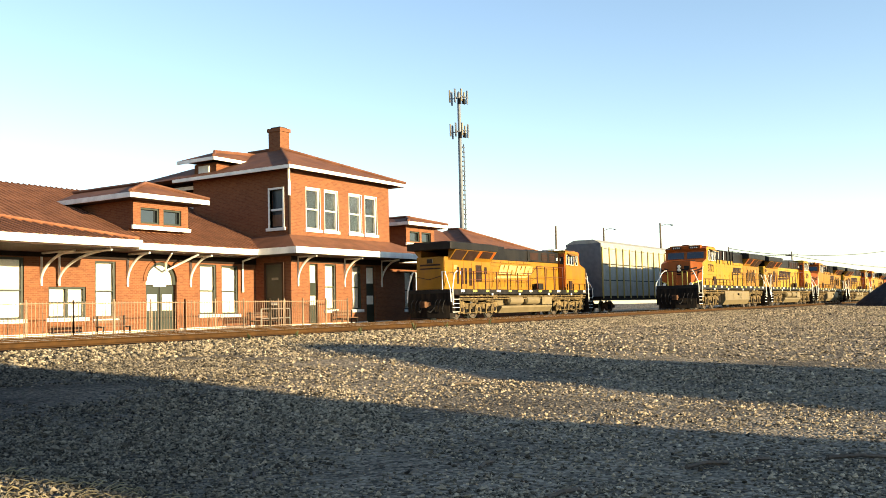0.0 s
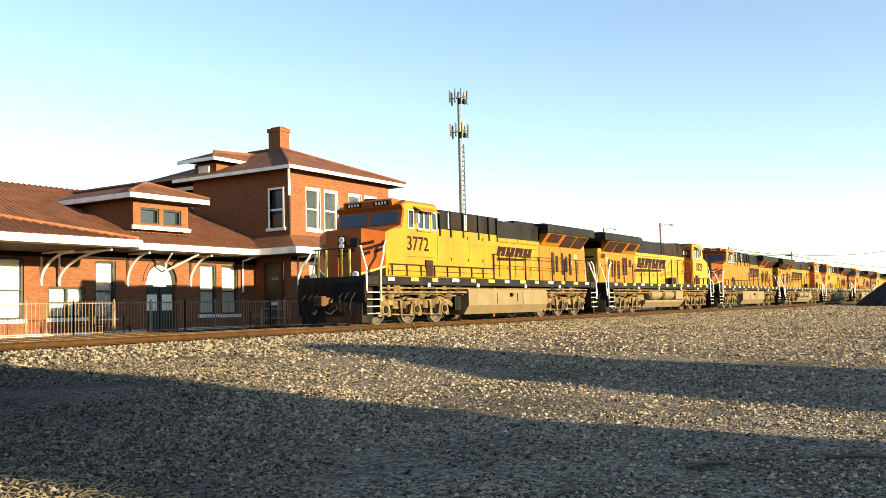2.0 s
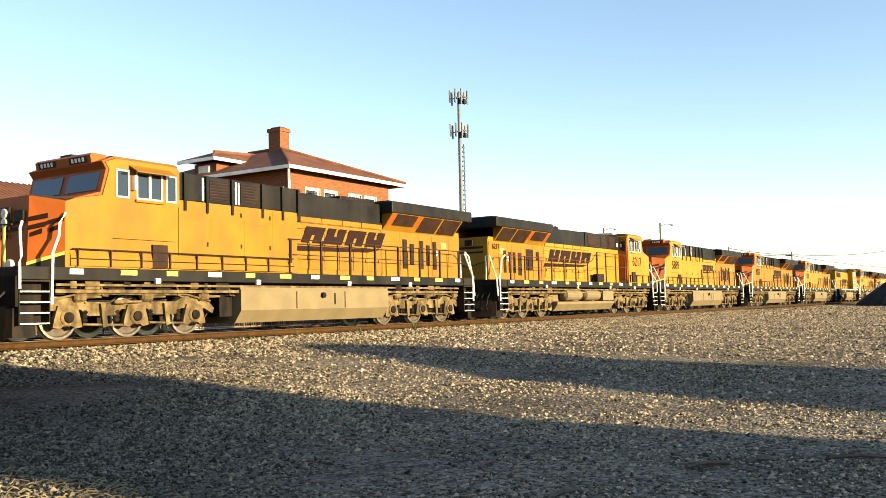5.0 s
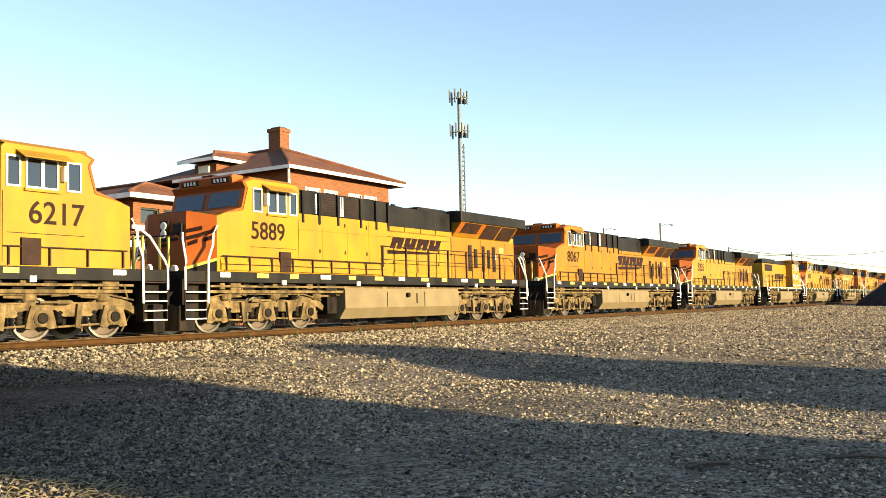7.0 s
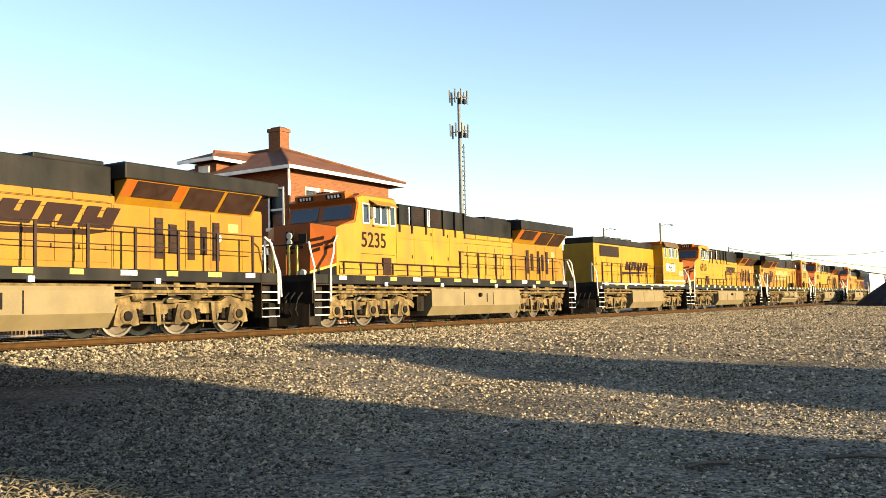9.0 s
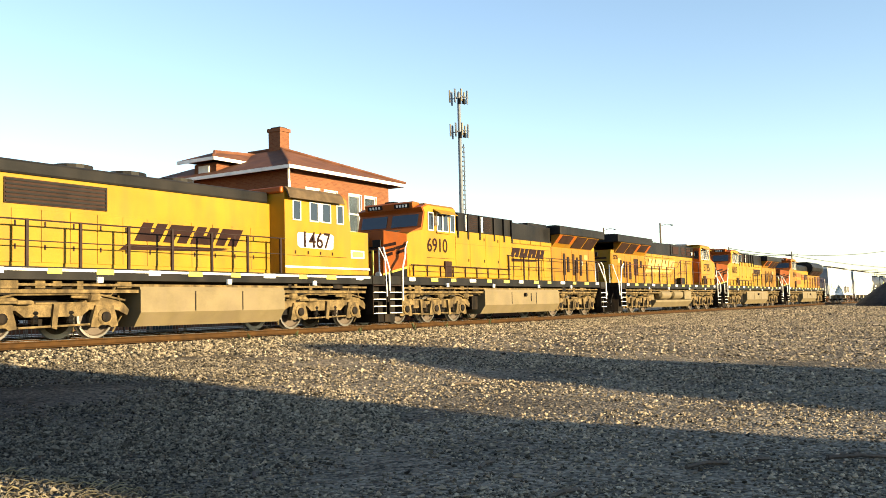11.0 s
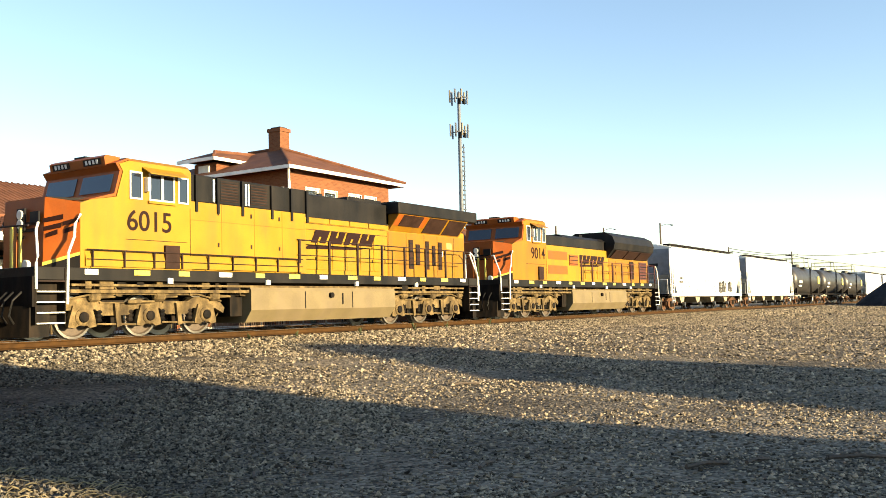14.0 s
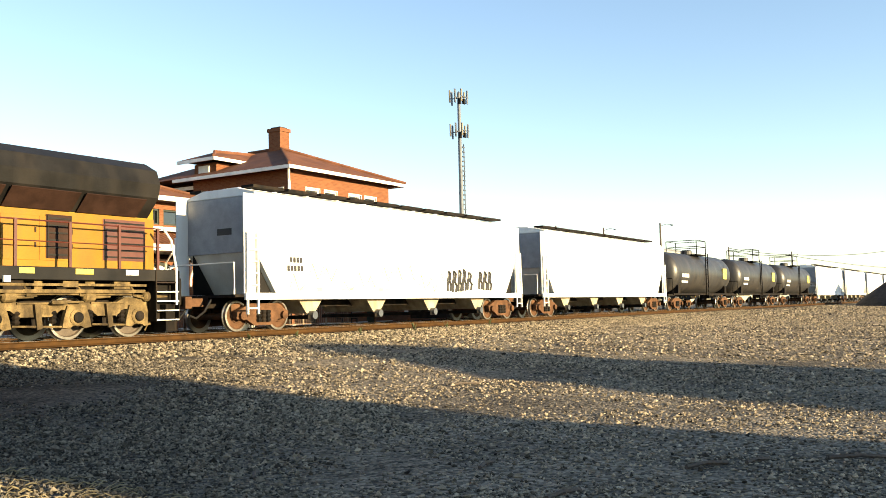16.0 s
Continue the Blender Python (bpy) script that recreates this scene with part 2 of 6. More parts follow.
def loose_mat(name, cinder_shade):
    """Stones that differ in tone one by one."""
    m = mat(name, (0.34, 0.275, 0.19), 0.95, var=0.3, scale=6, fine=60, gloss=0.12)
    n, l = m.node_tree.nodes, m.node_tree.links
    geo, rr, cc, x = n.new("ShaderNodeNewGeometry"), n.new("ShaderNodeMapRange"), n.new("ShaderNodeCombineColor"), n.new("ShaderNodeMix")
    rr.inputs[3].default_value, rr.inputs[4].default_value = 0.12, 1.9
    l.new(geo.outputs["Random Per Island"], rr.inputs[0])
    for k in range(3):
        l.new(rr.outputs[0], cc.inputs[k])
    b = n["Principled BSDF"]
    old = b.inputs["Base Color"].links[0].from_socket
    x.data_type, x.blend_type, x.inputs[0].default_value = "RGBA", "MULTIPLY", 1.0
    l.new(old, x.inputs[6])
    l.new(cc.outputs[0], x.inputs[7])
    l.new(x.outputs[2], b.inputs["Base Color"])
    if cinder_shade:
        cinder_shade_tone(m)
    return m


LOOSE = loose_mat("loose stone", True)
BALLAST = loose_mat("ballast stone", False)
spots = []
for i in range(170000):
    a, d = rng.uniform(0.03, 1.08), rng.uniform(6.6, 24)
    x, y = d * math.cos(a), d * math.sin(a)
    patch = noise.noise((x * 0.3, y * 0.3, 7)) + 0.6 * noise.noise((x * 1.1, y * 1.1, 2))
    if y > 18.3 or patch + 0.55 < rng.random() * 0.9:
        continue
    if x - 0.9 * y > 3.5 and rng.random() < 0.6:
        continue
    spots.append((x, y, rng.uniform(0.008, 0.02) * (0.75 + 0.05 * d) * (1.7 if rng.random() < 0.06 else 1)))
for i in range(26000):
    x, y = rng.uniform(18, 62), rng.uniform(1.0, 18.4)
    if math.hypot(x, y) > 24:
        spots.append((x, y, rng.uniform(0.02, 0.055)))
spots += [(rng.uniform(60, 120), rng.uniform(1.0, 18.4), rng.uniform(0.04, 0.09)) for i in range(9000)]
stones("gravel", spots, "loose grey and tan gravel stones scattered over the lot", LOOSE)
spots = [(rng.uniform(6, 75), rng.uniform(16.3, 19.3), rng.uniform(0.03, 0.065)) for i in range(22000)]
spots += [(rng.uniform(4, 75), rng.uniform(21.6, 27.4), rng.uniform(0.03, 0.065)) for i in range(3000)]
stones("ballast", spots, "pale crushed-stone ballast along the track shoulder", BALLAST)


def build_track(y, x0, x1, label):
    t = thing("railway_track", pose(0, y, 0 if y < 25 else -0.12), label=label, category="railway track", kind="structure")
    prof = [(-0.075, -0.17), (0.075, -0.17), (0.075, -0.155), (0.012, -0.13), (0.012, -0.045), (0.036, -0.03), (0.036, 0.0), (-0.036, 0.0), (-0.036, -0.03), (-0.012, -0.045), (-0.012, -0.13), (-0.075, -0.155)]
    for s in (-0.75, 0.75):
        part("rail", prism(bmesh.new(), [(a + s, b) for a, b in prof], x0, x1, "x"), RUST, t, "rust-brown steel rail")
        part("rail_head", boxes((x0, x1, s - 0.028, s + 0.028, 0.0, 0.003)), STEEL, t, "polished running surface")
    tie = bpy.data.meshes.new("tie")
    bm = boxes((-0.115, 0.115, -1.3, 1.3, -0.33, -0.175))
    bm.to_mesh(tie)
    bm.free()
    tie.materials.append(TIE)
    for i in range(130):
        share("tie", tie, pose(6 + i * 0.56, 0, 0), t)
    return t


build_track(TRACK, -60, 600, "near running track with rust-brown rails on timber ties")
build_track(FAR_TRACK, -60, 600, "second running track beside the station platform")


# ---- station ----
def arch_poly(x0, x1, z0, z1, seg=12):
    r, c = (x1 - x0) / 2, (x0 + x1) / 2
    return [(x0, z0), (x1, z0)] + [(c + r * math.cos(a), z1 - r + r * math.sin(a)) for a in [math.pi * k / seg for k in range(seg + 1)]]


def front_wall(parent, x0, x1, z0, z1, y, openings, thick=0.35, name="wall"):
    """A wall facing -y with rectangular openings that go through it: columns of brick between and over them."""
    bm = bmesh.new()
    xs = sorted({x0, x1, *[o[0] for o in openings], *[o[1] for o in openings]})
    for a, b in zip(xs, xs[1:]):
        z = z0
        for o in sorted([o for o in openings if o[0] < (a + b) / 2 < o[1]], key=lambda o: o[2]):
            if o[2] > z:
                box(bm, a, b, y, y + thick, z, o[2])
            z = o[3]
        if z < z1:
            box(bm, a, b, y, y + thick, z, z1)
    return part(name, bm, BRICK, parent)


def sash_window(parent, x0, x1, z0, z1, y, frame_mat, fill, sill=True, meeting=0.5, cols=1):
    """A sash window in a front wall: frame, panes, sill."""
    w = part("window", boxes((x0, x1, y + 0.22, y + 0.25, z0, z1)), fill, parent, "window with light shade drawn" if fill is SHADE else "dark-glazed window")
    f = 0.09
    bars = [(x0, x0 + f, y + 0.05, y + 0.21, z0, z1), (x1 - f, x1, y + 0.05, y + 0.21, z0, z1), (x0 + f, x1 - f, y + 0.05, y + 0.21, z0, z0 + f), (x0 + f, x1 - f, y + 0.05, y + 0.21, z1 - f, z1)]
    part("window_frame", boxes(*bars, bevel=0.012), frame_mat, w)
    zm = z0 + (z1 - z0) * meeting
    part("meeting_rail", boxes((x0 + f, x1 - f, y + 0.08, y + 0.2, zm - 0.035, zm + 0.035)), frame_mat, w)
    for k in range(1, cols):
        xm = x0 + (x1 - x0) * k / cols
        part("mullion", boxes((xm - 0.06, xm + 0.06, y + 0.06, y + 0.2, z0 + f, z1 - f)), frame_mat, w)
    for a, b in ((z0 + f, zm - 0.035), (zm + 0.035, z1 - f)):
        p = part("pane", boxes((x0 + f, x1 - f, y + 0.13, y + 0.14, a, b)), GLASS, w)
        p.visible_shadow = False
    if sill:
        part("window_sill", boxes((x0 - 0.12, x1 + 0.12, y - 0.09, y + 0.2, z0 - 0.16, z0), bevel=0.015), TRIM, w, "pale stone sill")
    return w


def clear_glass():
    m = bpy.data.materials.new("clear pane")
    m.use_nodes = True
    b = m.node_tree.nodes["Principled BSDF"]
    b.inputs["Transmission Weight"].default_value = 1.0
    b.inputs["Roughness"].default_value = 0.02
    b.inputs["IOR"].default_value = 1.2
    return m


GLASS = clear_glass()
INSIDE = mat("dim interior", (0.03, 0.04, 0.048), 0.35, var=0.3)


def bracket(parent, x, y_wall, y_out, z0, z1):
    """A curved canopy bracket from the wall out to the eave."""
    bm = bmesh.new()
    n = 10
    pts = []
    for k in range(n + 1):
        a = k / n * math.pi / 2
        pts.append((x, y_wall - (y_wall - y_out) * (1 - math.cos(a)), z0 + (z1 - z0) * math.sin(a)))
    tube(bm, pts, 0.055, 6)
    tube(bm, [(x, y_wall - 0.04, z0 - 0.1), (x, y_wall - 0.04, z1)], 0.05, 6)
    tube(bm, [(x, y_wall, z1), (x, y_out, z1)], 0.05, 6)
    return part("bracket", bm, TRIM, parent, "curved pale timber canopy bracket")


def ribs(bm, x0, x1, low, high, step=0.3, cut=None):
    """Tile rolls running up a slope from (y, z) low to high."""
    n = int((x1 - x0) / step)
    for i in range(n + 1):
        x = x0 + i * step
        lo, hi = low, high
        if cut:
            lo, hi = cut(x)
            if lo is None:
                continue
        d = 0.035
        box_pts = [(x - 0.05, lo[0], lo[1]), (x + 0.05, lo[0], lo[1]), (x + 0.05, hi[0], hi[1]), (x - 0.05, hi[0], hi[1])]
        b = [bm.verts.new(q) for q in box_pts]
        t = [bm.verts.new((x - 0.02, lo[0], lo[1] + d)), bm.verts.new((x + 0.02, lo[0], lo[1] + d)), bm.verts.new((x + 0.02, hi[0], hi[1] + d)), bm.verts.new((x - 0.02, hi[0], hi[1] + d))]
        bm.faces.new(t)
        for k in range(4):
            j = (k + 1) % 4
            bm.faces.new((b[k], b[j], t[j], t[k]))
    return bm


def hip_roof(parent, x0, x1, y0, y1, z, apex0, apex1, name="roof", lift=0.06):
    """Four slopes from an eave rectangle to a ridge line (two points)."""
    a, b, c, d = (x0, y0, z), (x1, y0, z), (x1, y1, z), (x0, y1, z)
    p, q = Vector(apex0), Vector(apex1)
    bm = bmesh.new()
    v = [bm.verts.new(k) for k in (a, b, c, d)]
    w = [bm.verts.new(k) for k in (p, q)]
    if abs(p.x - q.x) > abs(p.y - q.y):
        fs = [(v[0], v[1], w[1], w[0]), (v[1], v[2], w[1]), (v[2], v[3], w[0], w[1]), (v[3], v[0], w[0])]
    else:
        fs = [(v[0], v[1], w[0]), (v[1], v[2], w[1], w[0]), (v[2], v[3], w[1]), (v[3], v[0], w[0], w[1])]
    for f in fs:
        bm.faces.new(f)
    bm.faces.new(v[::-1])
    r = part(name, bm, TILE, parent, "red-brown clay tile hip roof")
    bm = bmesh.new()
    for s, e in ((a, p), (b, p if abs(p.x - q.x) <= abs(p.y - q.y) else q), (p, q)):
        tube(bm, [Vector(s) + Vector((0, 0, lift)), Vector(e) + Vector((0, 0, lift))], 0.09, 6)
    part("hip_cap", bm, TILE, parent)
    return r


def fascia(parent, x0, x1, y0, y1, z0, z1, t=0.09):
    return part("fascia", boxes((x0, x1, y0, y0 + t, z0, z1), (x0, x0 + t, y0 + t, y1, z0, z1), (x1 - t, x1, y0 + t, y1, z0, z1)), TRIM, parent, "white painted eave fascia and gutter")


def dormer(parent, x0, x1, y, z0, z1, back, roof_z, over=0.85):
    """A hipped dormer standing on a roof slope that faces -y."""
    d = part("dormer", boxes((x0, x1, y + 0.3, back, z0 - 0.3, z1)), BRICK, parent, "brick dormer with hipped tile roof")
    mid = (x0 + x1) / 2
    front_wall(d, x0, x1, z0, z1, y, [(x0 + 0.42, mid - 0.12, z0 + 0.22, z1 - 0.3), (mid + 0.12, x1 - 0.42, z0 + 0.22, z1 - 0.3)], 0.29, "dormer_front")
    for a, b in ((x0 + 0.42, mid - 0.12), (mid + 0.12, x1 - 0.42)):
        part("dormer_window", boxes((a, b, y + 0.2, y + 0.24, z0 + 0.22, z1 - 0.3)), PANE, d, "small dark green framed window")
        part("dormer_window_frame", boxes((a, a + 0.08, y + 0.06, y + 0.19, z0 + 0.22, z1 - 0.3), (b - 0.08, b, y + 0.06, y + 0.19, z0 + 0.22, z1 - 0.3), (a + 0.08, b - 0.08, y + 0.06, y + 0.19, z0 + 0.22, z0 + 0.3), (a + 0.08, b - 0.08, y + 0.06, y + 0.19, z1 - 0.38, z1 - 0.3)), GREEN, d)
    part("dormer_sill", boxes((x0 - 0.1, x1 + 0.1, y - 0.1, y - 0.002, z0 - 0.06, z0 + 0.12)), TRIM, d, "white stone sill band")
    part("dormer_soffit", boxes((x0 - over + 0.1, x1 + over - 0.1, y - over + 0.1, back, z1, z1 + 0.06)), SOFFIT, d)
    fascia(d, x0 - over, x1 + over, y - over, back, z1 + 0.02, z1 + 0.24)
    hip_roof(d, x0 - over, x1 + over, y - over, back + 1.5, z1 + 0.24, (mid, y + 1.1, roof_z), (mid, back + 1.4, roof_z), "dormer_roof")
    return d


BASE = -0.27
GROW = 1.08   # the whole station is laid out about the eye and enlarged
SET_OUT = Matrix.Translation(EYE * (1 - GROW)) @ Matrix.Scale(GROW, 4)
WALL_Y, BAY_Y = 34.0, 31.5


def build_station():
    st = thing("station_building", label="two-storey red brick railway station with clay tile roofs and white eaves", category="station building")
    # left wing
    win = [(17.2, 18.3, 0.50, 3.0), (21.1, 22.2, 0.50, 3.0), (23.3, 25.1, 0.52, 1.82), (25.55, 26.63, 0.48, 2.96), (28.28, 30.1, BASE, 3.02), (31.55, 32.65, 0.52, 2.98), (33.0, 34.15, 0.50, 2.96)]
    front_wall(st, -12, 35.4, BASE, 3.55, WALL_Y, win)
    for k, (a, b, c, d) in enumerate(win):
        if k == 4:
            continue
        sash_window(st, a, b, c, d, WALL_Y, GREEN, SHADE, cols=2 if k == 2 else 1, meeting=0.5 if k == 2 else 0.47)
    part("string_course", boxes((-12, 28.2, WALL_Y - 0.05, WALL_Y - 0.002, 0.18, 0.30), (30.2, 35.39, WALL_Y - 0.05, WALL_Y - 0.002, 0.18, 0.30)), BRICK, st)
    part("plinth", boxes((-12, 28.2, WALL_Y - 0.1, WALL_Y - 0.002, BASE, BASE + 0.16), (30.2, 35.29, WALL_Y - 0.1, WALL_Y - 0.002, BASE, BASE + 0.16)), TRIM, st, "pale stone plinth")
    part("plinth", boxes((35.3, 36.8, BAY_Y - 0.1, BAY_Y - 0.002, BASE, BASE + 0.16), (37.55, 41.7, BAY_Y - 0.1, BAY_Y - 0.002, BASE, BASE + 0.16), (42.66, 44.1, BAY_Y - 0.1, BAY_Y - 0.002, BASE, BASE + 0.16)), TRIM, st, "pale stone plinth")
    # arched double door
    dr = part("door", boxes((28.34, 29.16, WALL_Y + 0.16, WALL_Y + 0.22, BASE + 0.05, 1.92), (29.22, 30.04, WALL_Y + 0.16, WALL_Y + 0.22, BASE + 0.05, 1.92), bevel=0.01), GREEN, st, "dark double door with pale glazed panels and fanlight")
    for a in (28.46, 29.34):
        part("door_pane", boxes((a, a + 0.58, WALL_Y + 0.14, WALL_Y + 0.158, 0.75, 1.5), bevel=0.005), SHADE, dr)
    bm = bmesh.new()
    outer, inner = arch_poly(28.28, 30.1, 1.95, 3.02), arch_poly(28.42, 29.96, 1.95, 2.88)
    prism(bm, inner, WALL_Y + 0.2, WALL_Y + 0.24)
    part("fanlight", bm, SHADE, dr, "pale half-round fanlight")
    bm = bmesh.new()
    for (p, q), (r, s) in zip(zip(outer[1:], outer[2:]), zip(inner[1:], inner[2:])):
        prism(bm, [p, q, s, r], WALL_Y + 0.08, WALL_Y + 0.2)
    part("arch_frame", bm, GREEN, dr)
    bm = bmesh.new()
    arc = outer[2:]
    for p, q in zip(arc, arc[1:]):
        c = (29.19, 2.11)
        grow = lambda k: (c[0] + (k[0] - c[0]) * 1.18, c[1] + (k[1] - c[1]) * 1.18)
        prism(bm, [p, q, grow(q), grow(p)], WALL_Y - 0.04, WALL_Y + 0.1)
    part("brick_arch", bm, BRICK, st, "raised brick arch over the door")
    bm = bmesh.new()
    for p, q in zip(arc, arc[1:]):
        mid = ((p[0] + q[0]) / 2, 3.03)
        prism(bm, [p, q, (q[0], 3.03), (p[0], 3.03)], WALL_Y + 0.02, WALL_Y + 0.3)
    part("arch_spandrel", bm, BRICK, st)
    part("transom_sign", boxes((28.8, 29.55, WALL_Y + 0.1, WALL_Y + 0.15, 1.86, 1.96)), TRIM, dr)
    # left wing roof
    ez = 3.72
    bm = bmesh.new()
    quad_solid(bm, [(-12, 32.3, ez), (36.5, 32.3, ez), (36.5, 41.0, 7.1), (-12, 41.0, 7.1)], 0.12)
    quad_solid(bm, [(-12, 49.7, ez), (36.5, 49.7, ez), (36.5, 41.0, 7.1), (-12, 41.0, 7.1)], 0.12)
    part("roof", bm, TILE, st, "red-brown clay tile roof slope")
    bm = ribs(bmesh.new(), -6, 35.3, (32.3, ez + 0.01), (41.0, 7.11), 0.3)
    tagged(part("tile_roll", bm, TILE, st), kind="stuff")
    part("soffit", boxes((-12, 34.0, 32.45, 33.99, 3.36, 3.42)), SOFFIT, st)
    part("wall_band", boxes((-12, 35.39, 33.9, 33.998, 3.05, 3.36)), FRIEZE, st, "dark board under the eave")
    part("fascia", boxes((24.4, 34.0, 32.3, 32.4, 3.42, 3.70)), TRIM, st, "white painted eave fascia and gutter")
    # forward canopy over the platform
    bm = bmesh.new()
    cz, cy, ce = 3.60, 30.2, 24.8
    quad_solid(bm, [(-12, cy, cz), (ce, cy, cz), (16.2, 36.5, 5.42), (-12, 36.5, 5.42)], 0.1)
    quad_solid(bm, [(ce, cy, cz), (ce, 32.6, 3.8), (16.2, 36.5, 5.42)], 0.1)
    part("canopy_roof", bm, TILE, st, "tiled platform canopy with hipped end")
    def cut(x):
        if x < 16.2:
            return (cy, cz + 0.02), (36.5, 5.44)
        k = (ce - x) / (ce - 16.2)
        return (cy, cz + 0.02), (cy + 6.3 * k, cz + 0.02 + 1.82 * k)
    tagged(part("tile_roll", ribs(bmesh.new(), -6, ce - 0.2, None, None, 0.3, cut), TILE, st), kind="stuff")
    part("hip_cap", tube(bmesh.new(), [(ce, cy, cz + 0.05), (16.2, 36.5, 5.47), (-12, 36.5, 5.47)], 0.09, 6), mat("orange ridge tile", (0.42, 0.15, 0.06), 0.7), st, "orange ridge tiles")
    part("fascia", boxes((-12, ce, cy - 0.1, cy, 3.30, 3.60), (ce, ce + 0.1, cy - 0.1, 32.3, 3.34, 3.6)), TRIM, st, "white painted canopy fascia")
    part("canopy_soffit", boxes((-12, ce, cy, 33.99, 3.24, 3.30)), SOFFIT, st)
    for x in (22.95, 23.7):
        bracket(st, x, 34.0 if x < 23.2 else 33.9, 30.5 if x > 23.2 else 31.8, 1.95, 3.2)
    for x in (17.0, 27.25, 30.95):
        bracket(st, x, 34.0, 32.5, 1.95, 3.3)
    for s in (-1, 1):
        part("bracket", tube(bmesh.new(), [(29.4, 33.95, 2.6), (29.4 + s * 0.45, 33.4, 2.95), (29.4 + s * 0.8, 32.6, 3.34)], 0.05, 6), TRIM, st, "pale timber canopy strut")
    dormer(st, 27.25, 30.47, 33.6, 4.5, 5.75, 39.0, 6.72, over=0.72)
    # bay and tower
    bx0, bx1 = 35.4, 44.1
    low = [(36.85, 37.5, BASE, 3.05), (38.08, 39.02, 0.6, 3.05), (40.42, 41.28, 0.58, 3.04), (41.74, 42.62, BASE, 3.03)]
    high = [(36.62, 37.74, 4.86, 7.02), (38.13, 39.25, 4.86, 7.02), (40.26, 41.38, 4.86, 7.02), (41.72, 42.84, 4.86, 7.02)]
    front_wall(st, bx0, bx1, BASE, 7.95, BAY_Y, low + high, name="tower_wall")
    for a, b, c, d in high:
        sash_window(st, a, b, c, d, BAY_Y, TRIM, INSIDE)
        part("window_surround", boxes((a - 0.03, a, BAY_Y - 0.03, BAY_Y + 0.05, c, d), (b, b + 0.03, BAY_Y - 0.03, BAY_Y + 0.05, c, d), (a - 0.03, b + 0.03, BAY_Y - 0.03, BAY_Y + 0.05, d, d + 0.06)), TRIM, st, "white window surround")
    for a, b, c, d in (low[1], low[2]):
        sash_window(st, a, b, c, d, BAY_Y, GREEN, SHADE)
    for a, b, c, d in (low[0], low[3]):
        dd = part("door", boxes((a, b, BAY_Y + 0.15, BAY_Y + 0.2, c, d)), GREEN, st, "dark part-glazed door with transom light")
        part("door_pane", boxes((a + 0.09, b - 0.09, BAY_Y + 0.13, BAY_Y + 0.148, 2.05, 2.95)), SHADE, dd)
        part("door_pane", boxes((a + 0.09, b - 0.09, BAY_Y + 0.13, BAY_Y + 0.148, 0.85, 1.35)), SHADE, dd)
    side = bmesh.new()
    for y0, y1, z0, z1 in ((BAY_Y + 0.35, 32.0, BASE, 7.95), (32.0, 32.9, BASE, 4.9), (32.0, 32.9, 6.9, 7.95), (32.9, 38.6, BASE, 7.95)):
        box(side, bx0, bx0 + 0.35, y0, y1, z0, z1)
    bmesh.ops.remove_doubles(side, verts=side.verts, dist=0.001)
    part("tower_side", side, BRICK, st)
    part("tower_side", boxes((bx1 - 0.35, bx1, BAY_Y + 0.35, 38.6, BASE, 7.95)), BRICK, st)
    part("tower_back", boxes((bx0 + 0.35, bx1 - 0.35, 38.25, 38.6, BASE, 7.95)), BRICK, st)
    w = part("window", boxes((bx0 + 0.2, bx0 + 0.24, 32.0, 32.9, 4.9, 6.9)), INSIDE, st, "white framed side window with half-lowered blind")
    part("window_frame", boxes((bx0 - 0.04, bx0 + 0.18, 31.9, 32.0, 4.9, 6.9), (bx0 - 0.04, bx0 + 0.18, 32.9, 33.0, 4.9, 6.9), (bx0 - 0.04, bx0 + 0.18, 31.9, 33.0, 6.9, 7.0), (bx0 + 0.05, bx0 + 0.18, 32.0, 32.9, 5.8, 5.9)), TRIM, w)
    part("window_sill", boxes((bx0 - 0.12, bx0 + 0.2, 31.8, 33.1, 4.74, 4.9)), TRIM, w)
    part("blind", boxes((bx0 + 0.16, bx0 + 0.19, 32.05, 32.85, 5.0, 5.6)), BENCH, w)
    # door in the bay's side
    sd = part("side_door", boxes((bx0 - 0.03, bx0 + 0.02, 32.1, 33.2, BASE + 0.3, 3.0)), GREEN, st, "dark side door with small notices")
    part("door_frame", boxes((bx0 - 0.06, bx0 - 0.002, 31.98, 32.1, BASE, 3.1), (bx0 - 0.06, bx0 - 0.002, 33.2, 33.32, BASE, 3.1), (bx0 - 0.06, bx0 - 0.002, 32.1, 33.2, 3.0, 3.1)), SOFFIT, sd)
    part("notice", boxes((bx0 - 0.045, bx0 - 0.032, 32.35, 32.85, 0.9, 1.05)), TRIM, sd)
    part("notice", boxes((bx0 - 0.045, bx0 - 0.032, 32.35, 32.8, 2.2, 2.32)), CONCRETE, sd)
    # canopy round the bay
    kx0, kx1, ky = 33.9, 46.1, 29.9
    bm = bmesh.new()
    quad_solid(bm, [(kx0, ky, 3.74), (kx1, ky, 3.74), (44.2, 31.5, 4.5), (35.3, 31.5, 4.5)], 0.1)
    quad_solid(bm, [(kx0, 34.4, 3.74), (kx0, ky, 3.74), (35.3, 31.5, 4.5), (35.3, 34.4, 4.5)], 0.1)
    quad_solid(bm, [(kx1, ky, 3.74), (kx1, 36, 3.74), (44.2, 36, 4.5), (44.2, 31.5, 4.5)], 0.1)
    part("bay_roof", bm, TILE, st, "red-brown clay tile skirt roof")
    fascia(st, kx0, kx1, ky - 0.09, 33.0, 3.42, 3.74)
